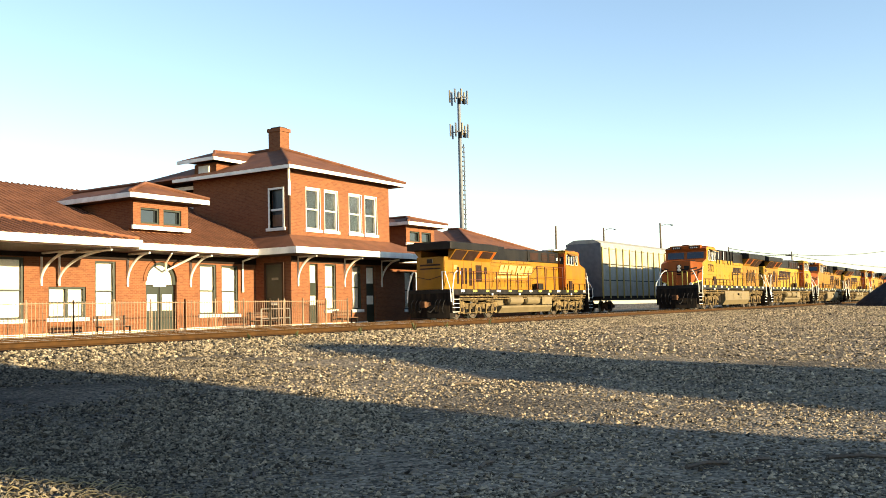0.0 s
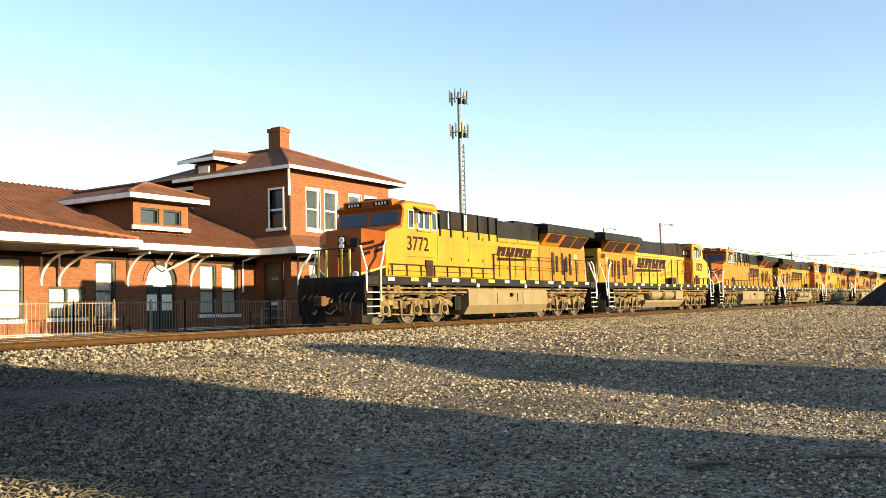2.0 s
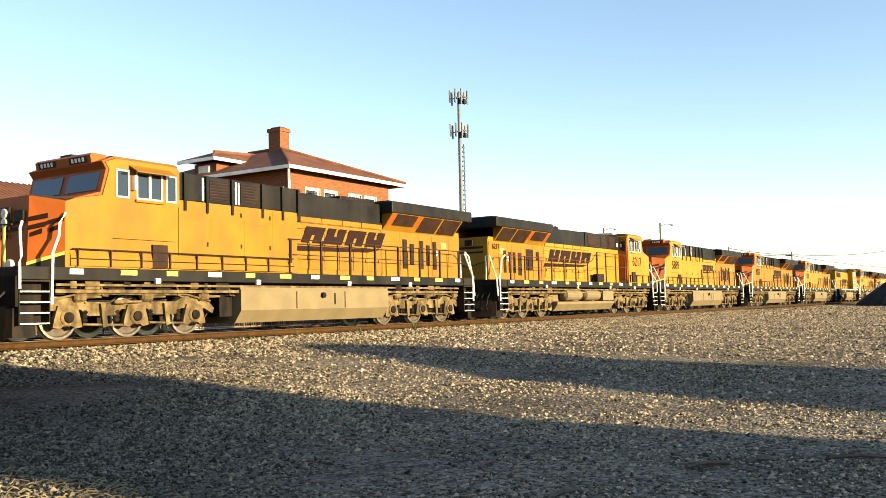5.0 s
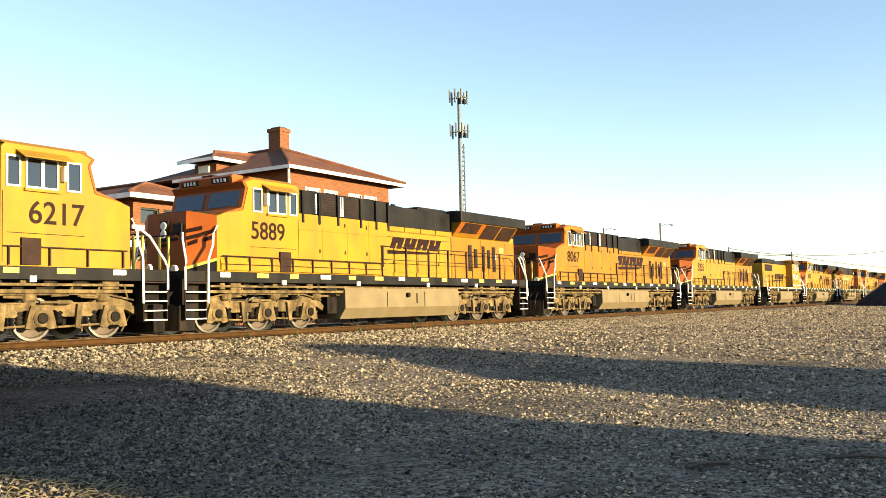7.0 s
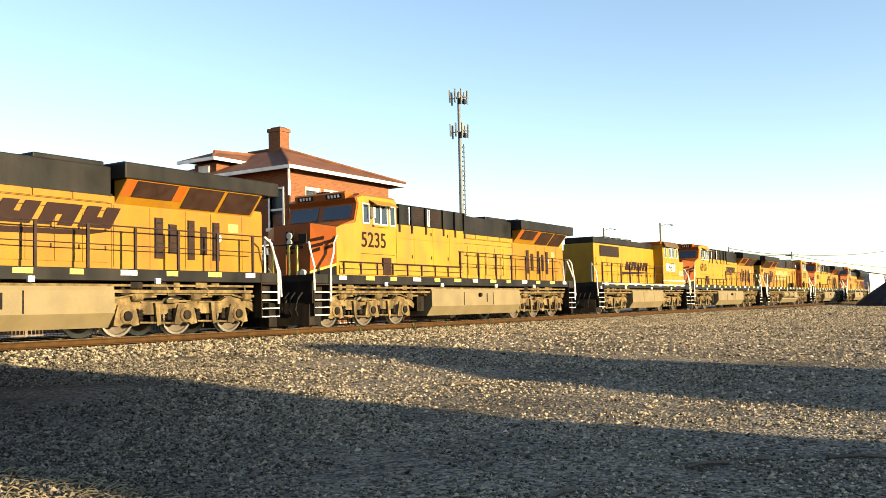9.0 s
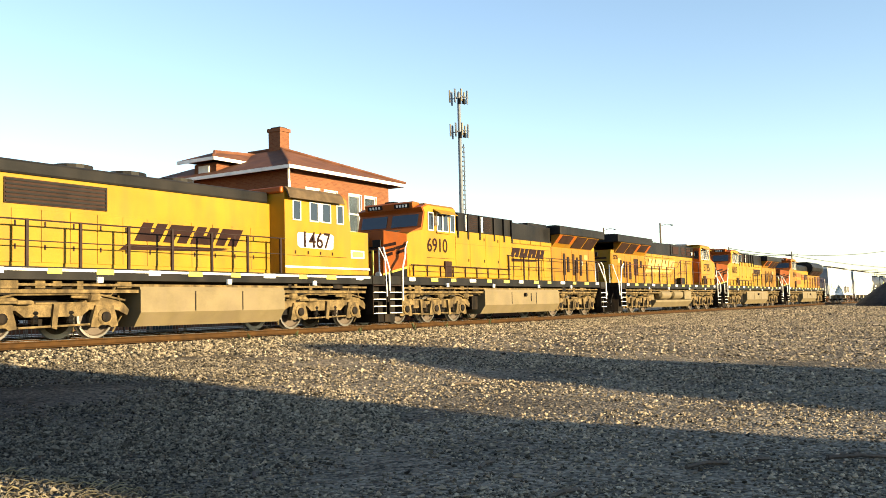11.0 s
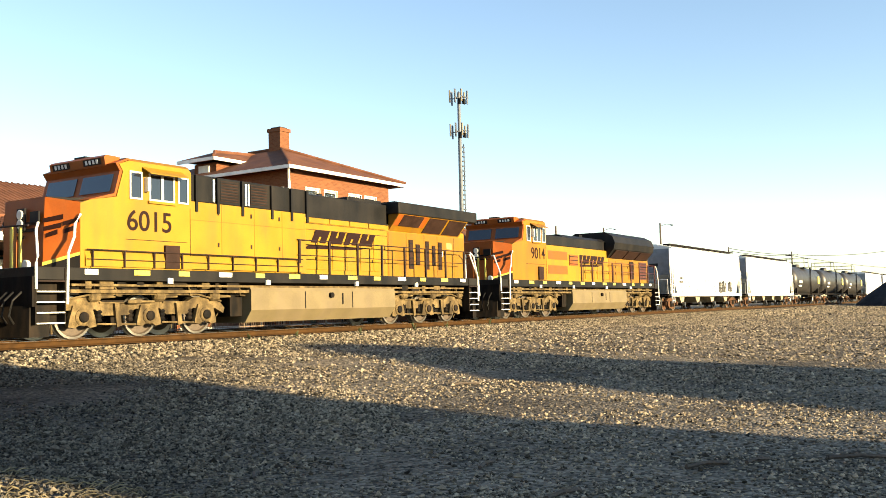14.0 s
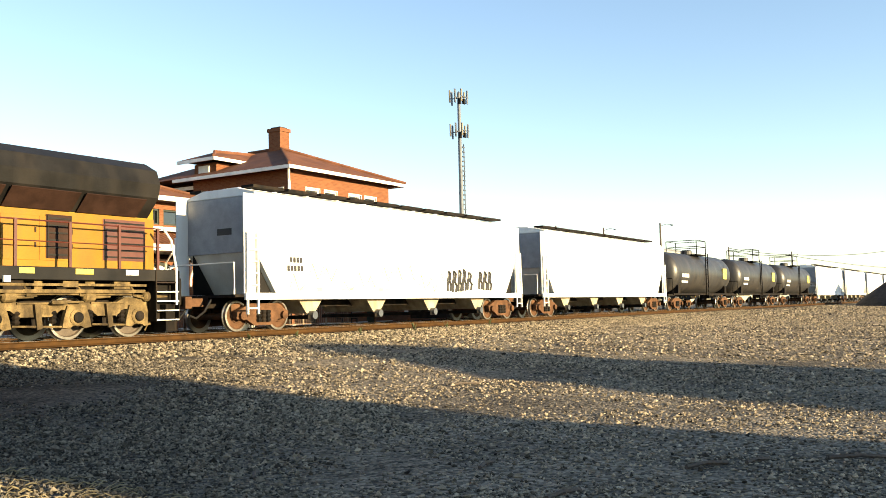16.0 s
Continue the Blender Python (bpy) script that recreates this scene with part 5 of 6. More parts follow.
def hood_doors(lo, x0, x1, y, s, z0, z1, n, yellow):
    """Door panels on a hood side with proud edges, hinges and latches."""
    w = (x1 - x0) / n
    for k in range(n):
        a = x0 + k * w
        d = part("hood_door", boxes((a + 0.02, a + w - 0.02, *sorted((y, y + s * 0.022)), z0, z1), bevel=0.006), yellow, lo)
        part("latch", boxes((a + w - 0.12, a + w - 0.08, *sorted((y + s * 0.022, y + s * 0.04)), z0 + 0.3, z0 + 0.42), (a + w - 0.12, a + w - 0.08, *sorted((y + s * 0.022, y + s * 0.04)), z1 - 0.4, z1 - 0.28)), RAILING, d)


def grille(lo, x0, x1, y, s, z0, z1, bars=4, material=None):
    g = part("grille", boxes((x0, x1, *sorted((y, y + s * 0.012)), z0, z1)), material or LOUVRE, lo, "dark louvred grille")
    comb = [(x0 + 0.03, z0 + 0.01)]
    for k in range(bars):
        z = z0 + (k + 0.5) * (z1 - z0) / bars
        comb += [(x0 + 0.06, z - 0.02), (x1 - 0.03, z - 0.02), (x1 - 0.03, z + 0.02), (x0 + 0.06, z + 0.02)]
    bm = prism(bmesh.new(), comb + [(x0 + 0.03, z1 - 0.01)], *sorted((y + s * 0.012, y + s * 0.03)))
    part("louvre", bm, DARK, g)


def ge_loco(yellow):
    """A six-axle wide-cab road locomotive with a flared radiator, nose towards -x, 21.7 m over couplers."""
    L = 21.7
    lo = thing("locomotive")
    loco_base(lo, L, (7.75, 15.0), ((2.25, 4.25, 6.2), (15.55, 17.5, 19.45)), yellow, tanks_side=1)
    ge_cab(lo, yellow)
    # left side: full-width equipment cabinets; right side: narrow hood
    part("electric_cabinet", boxes((5.46, 10.2, -1.46, 0.93, 1.722, 3.62), bevel=0.015), yellow, lo, "plain full-width equipment cabinet")
    part("cabinet_ledge", prism(bmesh.new(), [(-1.462, 2.13), (-1.502, 2.12), (-1.55, 1.95), (-1.55, 1.76), (-1.462, 1.76)], 2.1, 9.9, "x"), yellow, lo, "yellow lower body band")
    for za in (2.16, 1.93):
        part("ledge_rail", tube(bmesh.new(), [(2.1, -1.585, za), (9.9, -1.585, za)], 0.017 if za > 2 else 0.010, 5), RAILING, lo)
    for k in range(9):
        part("ledge_post", boxes((2.25 + k * 0.93, 2.285 + k * 0.93, -1.6, -1.552, 1.74, 2.17)), RAILING, lo)
    part("ledge_rail", tube(bmesh.new(), [(2.1, 1.56, 2.16), (5.4, 1.56, 2.16)], 0.017, 5), RAILING, lo)
    for k in range(4):
        part("ledge_post", boxes((2.2 + k * 1.02, 2.235 + k * 1.02, 1.501, 1.57, 1.74, 2.17)), RAILING, lo)
    part("cabinet_seam", boxes(*[(x, x + 0.02, -1.466, -1.461, 2.1, 3.6) for x in (6.6, 7.9, 9.1)], (5.5, 10.15, -1.466, -1.461, 3.1, 3.12)), AMBER, lo)
    part("cabinet_latch", boxes(*[(x, x + 0.05, -1.48, -1.461, z, z + 0.12) for x in (6.45, 7.75, 8.95) for z in (2.4, 3.3)]), RAILING, lo)
    hood = part("hood", boxes((5.5, 20.75, -0.95, 0.95, 1.73, 3.61), bevel=0.01), yellow, lo, "long engine hood")
    part("upper_hood", boxes((5.46, 10.3, -1.42, 1.0, 3.62, 4.38), (10.3, 15.3, -0.95, 0.95, 3.62, 4.36), bevel=0.03), DARK, lo, "dark grey upper hood")
    part("hood_roof", prism(bmesh.new(), [(-0.9, 4.34), (0.9, 4.34), (0.6, 4.44), (-0.6, 4.44)], 5.8, 12.2, "x"), DARK, lo)
    part("silencer", boxes((13.2, 15.2, -0.8, 0.8, 4.36, 4.50), bevel=0.03), DARK, lo, "raised dark exhaust housing")
    part("roof_hatch", boxes((6.2, 7.6, -0.5, 0.5, 4.44, 4.49), (8.2, 9.4, -0.5, 0.5, 4.44, 4.50), bevel=0.02), DARK, lo)
    part("lifting_lug", boxes(*[(x, x + 0.1, -0.05, 0.05, 4.43, 4.53) for x in (5.9, 7.9, 10.2, 11.9)]), DARK, lo)
    # resistor grids behind the cab, with hanging stays on the cabinet side
    for a, b in ((6.55, 7.3), (7.75, 8.5)):
        grille(lo, a, b, -1.42, -1, 3.72, 4.3, 7, LOUVRE)
    for x in (5.62, 6.42, 7.38, 8.62, 9.5, 10.22):
        part("roof_bracket", boxes((x, x + 0.085, -1.5, -1.421, 3.63, 4.36), (x, x + 0.085, -1.5, -1.462, 3.34, 3.63)), DARK, lo, "dark upright stay")
    part("pale_pipe", boxes(*[(x, x + 0.05, -1.47, -1.421, 3.66, 4.3) for x in (6.3, 7.55, 7.66)]), WHITE, lo, "pale upright pipe")
    for a in (6.1, 7.3):
        grille(lo, a, a + 0.95, 1.0, 1, 3.72, 4.26, 3, LOUVRE)
    part("plain_hatch", boxes((8.8, 10.0, 1.0, 1.02, 3.74, 4.24)), LOUVRE, lo)
    part("small_plate", boxes((5.72, 5.92, 1.0, 1.015, 3.8, 4.0)), WHITE, lo, "small white plate")
    for s in (-1, 1):
        part("eave_lip", boxes((10.3, 15.3, *sorted((s * 0.95, s * 1.0)), 3.6, 3.65)), DARK, lo)
        hood_doors(lo, 9.8, 15.2, s * 0.95, s, 1.9, 3.1, 7, yellow)
        part("hood_seam", boxes((9.8, 15.3, *sorted((s * 0.95, s * 0.962)), 3.20, 3.215), (9.8, 15.3, *sorted((s * 0.95, s * 0.962)), 3.40, 3.412)), RAILING, lo)
        for k in range(5):
            part("upper_panel", boxes((9.85 + k * 1.08, 10.88 + k * 1.08, *sorted((s * 0.95, s * 0.985)), 3.43, 3.6), bevel=0.008), yellow, lo)
    # radiator section
    rad = part("radiator_cab", boxes((15.3, 20.95, -1.5, 1.5, 4.02, 4.44), bevel=0.03), DARK, lo, "dark flared radiator housing")
    part("radiator_roof", boxes((15.5, 20.7, -1.2, 1.2, 4.44, 4.5)), DARK, lo)
    for s in (-1, 1):
        fl = part("radiator_flare", prism(bmesh.new(), [(s * 0.95, 3.42), (s * 1.44, 4.02), (s * 0.95, 4.02)], 15.4, 20.3, "x"), AMBER, lo, "orange-yellow flared panel with dark intake screens")
        for a, b, u in ((15.75, 17.1, 0.30), (17.5, 18.78, 0.02), (18.92, 20.2, 0.02)):
            lo_p, hi_p = Vector((s * 0.985, 3.46)).lerp(Vector((s * 1.425, 4.0)), u), Vector((s * 1.425, 4.0))
            nrm = Vector((s * 0.77, -0.63)) * 0.018
            if u > 0.1:
                part("flare_sheet", prism(bmesh.new(), [lo_p - nrm * 0.2, hi_p - nrm * 0.2, hi_p + nrm * 0.5, lo_p + nrm * 0.5], a - 0.33, b + 0.33, "x"), ORANGE, fl, "bright orange sheet round a screen")
            part("intake_screen", prism(bmesh.new(), [lo_p + nrm * 0.52, hi_p + nrm * 0.52, hi_p + nrm, lo_p + nrm], a, b, "x"), LOUVRE, fl)
        hd = part("rear_panel", boxes((15.3, 20.74, *sorted((s * 0.95, s * 0.965)), 1.75, 3.4)), AMBER, lo, "orange-yellow rear hood panel")
        part("panel_seam", boxes(*[(x, x + 0.015, *sorted((s * 0.965, s * 0.969)), 1.8, 3.38) for x in (15.34, 16.5, 17.72, 18.66, 19.9)]), MARK, hd)
        slots = ((16.65, 0.3, 2.05, 3.15), (17.12, 0.3, 2.2, 3.0), (17.8, 0.26, 2.05, 3.15), (18.26, 0.26, 2.2, 3.0), (18.72, 0.28, 2.05, 3.15)) if s < 0 else ((15.9, 0.3, 2.7, 3.1), (16.55, 0.7, 2.2, 3.2), (17.7, 0.36, 1.95, 3.0), (18.3, 0.26, 2.05, 3.0), (18.72, 0.26, 2.05, 3.0), (19.2, 0.26, 2.05, 3.05))
        for x, w, za, zb in slots:
            grille(hd, x, x + w, s * 0.965, s, za, zb, 4)
        part("notice", boxes((19.35, 19.75, *sorted((s * 0.965, s * 0.972)), 2.9, 3.15)), FADED, hd)
        part("round_badge", lathe(bmesh.new(), [(0.13, s * 0.965), (0.13, s * 0.972), (0.11, s * 0.973)], 16, "y", (18.95, 0, 2.7)), WHITE, hd)
    part("rear_wall", boxes((20.75, 20.79, -0.93, 0.93, 1.75, 3.55)), yellow, lo)
    part("rear_stripe", boxes((20.791, 20.80, -0.7, 0.7, 3.1, 3.2), (20.791, 20.80, -0.7, 0.7, 2.9, 2.98)), RAILING, lo)
    part("rear_headlight", boxes((20.79, 20.86, -0.2, 0.2, 3.25, 3.5), bevel=0.02), DARK, lo)
    part("horn", boxes((12.3, 12.6, -0.3, 0.25, 4.36, 4.42), (12.35, 12.55, -0.2, -0.1, 4.42, 4.58), (12.3, 12.7, 0.0, 0.1, 4.42, 4.56)), DARK, lo, "roof horn cluster")
    # handrails
    z = 2.78
    rail_run(lo, [(9.75, -1.5, z), (20.2, -1.5, z)], [(x, -1.5, z) for x in (9.85, 11.3, 12.8, 14.2, 15.6, 17.0, 18.4, 19.8)], 1.72, RAILING)
    rail_run(lo, [(5.6, 1.5, z + 0.5), (10.0, 1.5, z + 0.5), (10.8, 1.5, z), (20.2, 1.5, z)], [(x, 1.5, z + (0.5 if x < 10.2 else 0)) for x in (6.0, 7.4, 8.8, 10.0, 11.3, 12.8, 14.2, 15.6, 17.0, 18.4, 19.8)], 1.72, REDRAIL)
    cd = part("cab_door", boxes((5.455, 5.52, 1.0, 1.46, 1.9, 4.32), bevel=0.01), ORANGE, lo, "orange rear cab door")
    part("door_window", boxes((5.521, 5.53, 1.08, 1.38, 3.55, 4.1)), CABGLASS, cd)
    part("toolbox", boxes((9.0, 9.7, 1.1, 1.46, 1.74, 2.15), bevel=0.02), DARK, lo)
    for s in (-1, 1):
        part("white_rail", tube(bmesh.new(), [(20.3, s * 1.5, 2.78), (20.6, s * 1.5, 2.6), (20.85, s * 1.52, 1.75), (20.85, s * 1.53, 0.8)], 0.032, 7), WHITE, lo, "white curved step handrail")
        part("white_rail", tube(bmesh.new(), [(20.95, s * 0.9, 1.72), (20.95, s * 0.9, 2.75), (20.95, s * 1.1, 2.75), (21.0, s * 1.45, 1.75), (21.0, s * 1.5, 1.0)], 0.032, 7), WHITE, lo, "white curved step handrail")
    part("end_chain", tube(bmesh.new(), [(20.95, -0.9, 2.5), (20.98, 0, 2.3), (20.95, 0.9, 2.5)], 0.02, 5), RAILING, lo)
    return lo


def sd_loco():
    """A six-axle wide-cab locomotive with a round-topped radiator end."""
    L = 22.0
    lo = thing("locomotive")
    y2 = AMBER
    loco_base(lo, L, (8.4, 15.8), ((2.4, 4.35, 6.55), (16.2, 18.3, 20.1)), y2)
    ge_cab(lo, y2)
    part("hood", boxes((5.46, 20.8, -0.98, 0.98, 1.722, 3.5), (5.46, 9.4, -1.45, -0.98, 1.722, 3.1), bevel=0.012), YELLOW, lo, "long engine hood")
    part("upper_hood", boxes((5.46, 13.9, -0.98, 0.98, 3.5, 4.0), bevel=0.04), DARK, lo, "dark grey upper hood")
    part("hood_roof", prism(bmesh.new(), [(-0.98, 3.98), (0.98, 3.98), (0.7, 4.14), (-0.7, 4.14)], 8.5, 14.2, "x"), DARK, lo)
    pr = [(-0.98, 3.1), (-1.42, 3.6), (-1.5, 3.95), (-1.36, 4.32), (-0.9, 4.56), (0.9, 4.56), (1.36, 4.32), (1.5, 3.95), (1.42, 3.55), (0.98, 3.1)]
    part("radiator_cab", prism(bmesh.new(), pr, 14.2, 20.6, "x"), DARK, lo, "dark round-topped flared radiator housing")
    for s in (-1, 1):
        for k in range(3):
            a = 14.5 + k * 1.95
            part("intake_screen", prism(bmesh.new(), [(s * 1.02, 3.12), (s * 1.44, 3.54), (s * 1.46, 3.52), (s * 1.04, 3.1)], a, a + 1.8, "x"), LOUVRE, lo)
        for z in (2.05, 2.75):
            part("blower_panel", boxes((5.7, 7.9, *sorted((s * 1.45, s * 1.46)), z, z + 0.42)), ORANGE, lo, "orange louvred panel")
        grille(lo, 8.1, 9.2, s * 1.45, s, 2.5, 3.05, 3, ORANGE)
        hood_doors(lo, 9.5, 14.4, s * 0.98, s, 1.9, 3.0, 6, YELLOW)
        hood_doors(lo, 14.5, 18.4, s * 0.98, s, 1.9, 2.95, 4, AMBER)
        part("rear_panel", boxes((14.45, 20.8, *sorted((s * 0.98, s * 0.99)), 1.74, 3.08)), AMBER, lo, "orange-yellow rear hood panel")
        grille(lo, 19.2, 20.5, s * 0.99, s, 1.95, 3.0, 6, REDRAIL)
        grille(lo, 17.6, 18.3, s * 1.0, s, 1.95, 3.0, 6)
        logo_blocks(lo, 9.75, 13.7, 2.72, 3.14, s * 1.005, s, MARK)
        rail_run(lo, [(9.4, s * 1.5, 2.78), (20.6, s * 1.5, 2.78)], [(x, s * 1.5, 2.78) for x in (9.5, 10.9, 12.3, 13.7, 15.1, 16.5, 17.9, 19.3, 20.5)], 1.72, RAILING if s > 0 else REDRAIL)
        part("white_rail", tube(bmesh.new(), [(20.7, s * 1.5, 2.78), (20.95, s * 1.5, 2.5), (21.1, s * 1.52, 1.75), (21.1, s * 1.53, 0.8)], 0.032, 7), WHITE, lo, "white curved step handrail")
    part("horn", boxes((12.3, 12.8, -0.3, 0.25, 4.14, 4.2), (12.3, 12.7, -0.2, -0.1, 4.2, 4.36), (12.4, 12.9, 0.0, 0.1, 4.2, 4.34)), DARK, lo, "roof horn cluster")
    return lo


def gp_loco():
    """A four-axle road switcher, cab towards -x, 17.5 m over couplers."""
    L = 17.4
    lo = thing("locomotive")
    loco_base(lo, L, (6.0, 11.4), ((2.3, 5.05), (12.3, 15.05)), YELLOW, two=True)
    part("short_hood", boxes((1.65, 3.3, -1.42, 1.42, 1.722, 3.2), bevel=0.03), YELLOW, lo, "low short hood")
    cab = [(2.75, 1.722), (2.75, 3.3), (2.95, 4.22), (3.3, 4.34), (5.9, 4.34), (6.0, 4.25), (6.0, 1.722)]
    part("cab", prism(bmesh.new(), cab, -1.5, 1.5), YELLOW, lo, "square crew cab")
    part("cab_roof", boxes((2.9, 6.1, -1.45, 1.45, 4.2, 4.4), bevel=0.05), ORANGE, lo, "weathered orange cab roof")
    for s in (-1, 1):
        yw = s * 1.5
        for a, b in ((3.12, 3.5), (3.78, 4.25), (4.4, 4.85), (5.25, 5.65)):
            wf = part("cab_window_frame", boxes((a, b, *sorted((yw, yw + s * 0.02)), 3.38, 3.42), (a, b, *sorted((yw, yw + s * 0.02)), 3.98, 4.02), (a, a + 0.05, *sorted((yw, yw + s * 0.02)), 3.42, 3.98), (b - 0.05, b, *sorted((yw, yw + s * 0.02)), 3.42, 3.98)), ALU, lo, "bright metal window frame")
            part("cab_window", boxes((a + 0.05, b - 0.05, *sorted((yw, yw + s * 0.01)), 3.42, 3.98)), CABGLASS, wf, "dark cab side window")
        part("window_post", boxes((4.27, 4.38, *sorted((yw, yw + s * 0.03)), 3.4, 4.0)), WHITE, lo)
        part("sun_visor", prism(bmesh.new(), [(yw, 4.40), (yw + s * 0.12, 4.30), (yw + s * 0.22, 4.04), (yw + s * 0.2, 4.03), (yw, 4.34)], 3.3, 6.0, "x"), SHADEROOF, lo, "sun-browned drooping roof visor")
        part("cab_seam", boxes((3.0, 5.9, *sorted((yw, yw + s * 0.006)), 2.28, 2.295), *[(x, x + 0.06, *sorted((yw, yw + s * 0.012)), 2.34, 2.44) for x in (3.7, 4.3, 4.9, 5.5)]), MARK, lo)
        part("number_plate", prism(bmesh.new(), [(3.68, 2.56), (3.8, 2.52), (5.3, 2.54), (5.42, 2.6), (5.44, 2.95), (5.36, 3.02), (4.4, 3.0), (3.78, 3.03), (3.66, 2.97)], *sorted((s * 1.5, s * 1.506))), WHITE, lo, "white number panel")
        part("white_box", boxes((1.95, 2.7, *sorted((s * 1.42, s * 1.47)), 2.28, 2.56), bevel=0.02), WHITE, lo, "white-framed pale plate")
        part("plate_face", boxes((2.02, 2.63, *sorted((s * 1.47, s * 1.475)), 2.33, 2.51)), FADED, lo)
        part("side_stripe", boxes((1.7, 16, *sorted((s * 1.5, s * 1.506)), 1.62, 1.68)), WHITE, lo)
        part("side_stripe", boxes((1.7, 6.0, *sorted((s * 1.5, s * 1.506)), 1.9, 1.96)), WHITE, lo)
        hood_doors(lo, 6.1, 15.4, s * 0.9, s, 1.85, 3.1, 12, YELLOW)
        grille(lo, 12.0, 14.8, s * 0.92, s, 3.2, 3.8, 6)
        logo_blocks(lo, 7.5, 11.3, 2.5, 3.0, s * 0.93, s, MARK)
        rail_run(lo, [(6.0, s * 1.5, 2.78), (16.0, s * 1.5, 2.78)], [(x, s * 1.5, 2.78) for x in (6.2, 7.6, 9.0, 10.4, 11.8, 13.2, 14.6, 15.9)], 1.72, RAILING)
        for x in (0.74, L - 0.74):
            part("white_rail", tube(bmesh.new(), [(x, s * 1.2, 1.75), (x, s * 1.2, 2.75), (x, s * 1.45, 2.3), (x, s * 1.52, 1.0)], 0.03, 6), WHITE, lo, "white curved step handrail")
    part("hood", boxes((6.0, 15.6, -0.9, 0.9, 1.722, 3.9), bevel=0.03), YELLOW, lo, "long engine hood")
    part("upper_hood", boxes((6.05, 15.5, -0.88, 0.88, 3.9, 4.25), bevel=0.06), DARK, lo, "dark grey upper hood")
    for k in range(3):
        part("roof_fan", lathe(bmesh.new(), [(0.5, 4.25), (0.55, 4.28), (0.55, 4.4), (0.45, 4.42)], 16, "z", (9 + k * 1.7, 0, 0)), DARK, lo)
    return lo


def freight_truck(parent, x, L=1.78, r=0.457):
    tk = part("truck", boxes((x - 0.25, x + 0.25, -1.0, 1.0, 0.35, 0.7)), RUSTED, parent, "rusty three-piece freight truck")
    for d in (-L / 2, L / 2):
        ws = part("wheelset", wheelset(bmesh.new(), 0, r), RUSTED, tk, "steel wheelset")
        ws.matrix_basis = pose(x + d, 0, r)
        bright_rims(ws.data, r)
    for s in (-1, 1):
        poly = [(x - L / 2 - 0.25, 0.58), (x - L / 2 - 0.2, 0.36), (x - L / 2 + 0.2, 0.34), (x - 0.35, 0.16), (x + 0.35, 0.16), (x + L / 2 - 0.2, 0.34), (x + L / 2 + 0.2, 0.36), (x + L / 2 + 0.25, 0.58), (x + 0.5, 0.82), (x - 0.5, 0.82)]
        part("side_frame", prism(bmesh.new(), poly, *sorted((s * 0.92, s * 1.06))), RUSTED, tk)
        for d in (-0.2, 0, 0.2):
            part("spring", lathe(bmesh.new(), [(0.07, 0.26), (0.09, 0.32), (0.07, 0.38), (0.09, 0.44), (0.07, 0.5), (0.09, 0.56), (0.07, 0.62)], 8, "z", (x + d, s * 1.08, 0)), FRAME, tk)
        for d in (-L / 2, L / 2):
            part("bearing", lathe(bmesh.new(), [(0.12, s * 1.06), (0.13, s * 1.16), (0.06, s * 1.18)], 10, "y", (x + d, 0, r)), RUSTED, tk)
    return tk


def ladder(parent, x0, x1, y, z0, z1, rungs, material):
    bm = bmesh.new()
    for x in (x0, x1):
        box(bm, x - 0.03, x + 0.03, y - 0.03, y + 0.03, z0, z1)
    for k in range(rungs):
        z = z0 + (k + 0.5) * (z1 - z0) / rungs
        box(bm, x0 + 0.03, x1 - 0.03, y - 0.02, y + 0.02, z - 0.02, z + 0.02)
    return part("ladder", bm, material, parent, "side ladder")


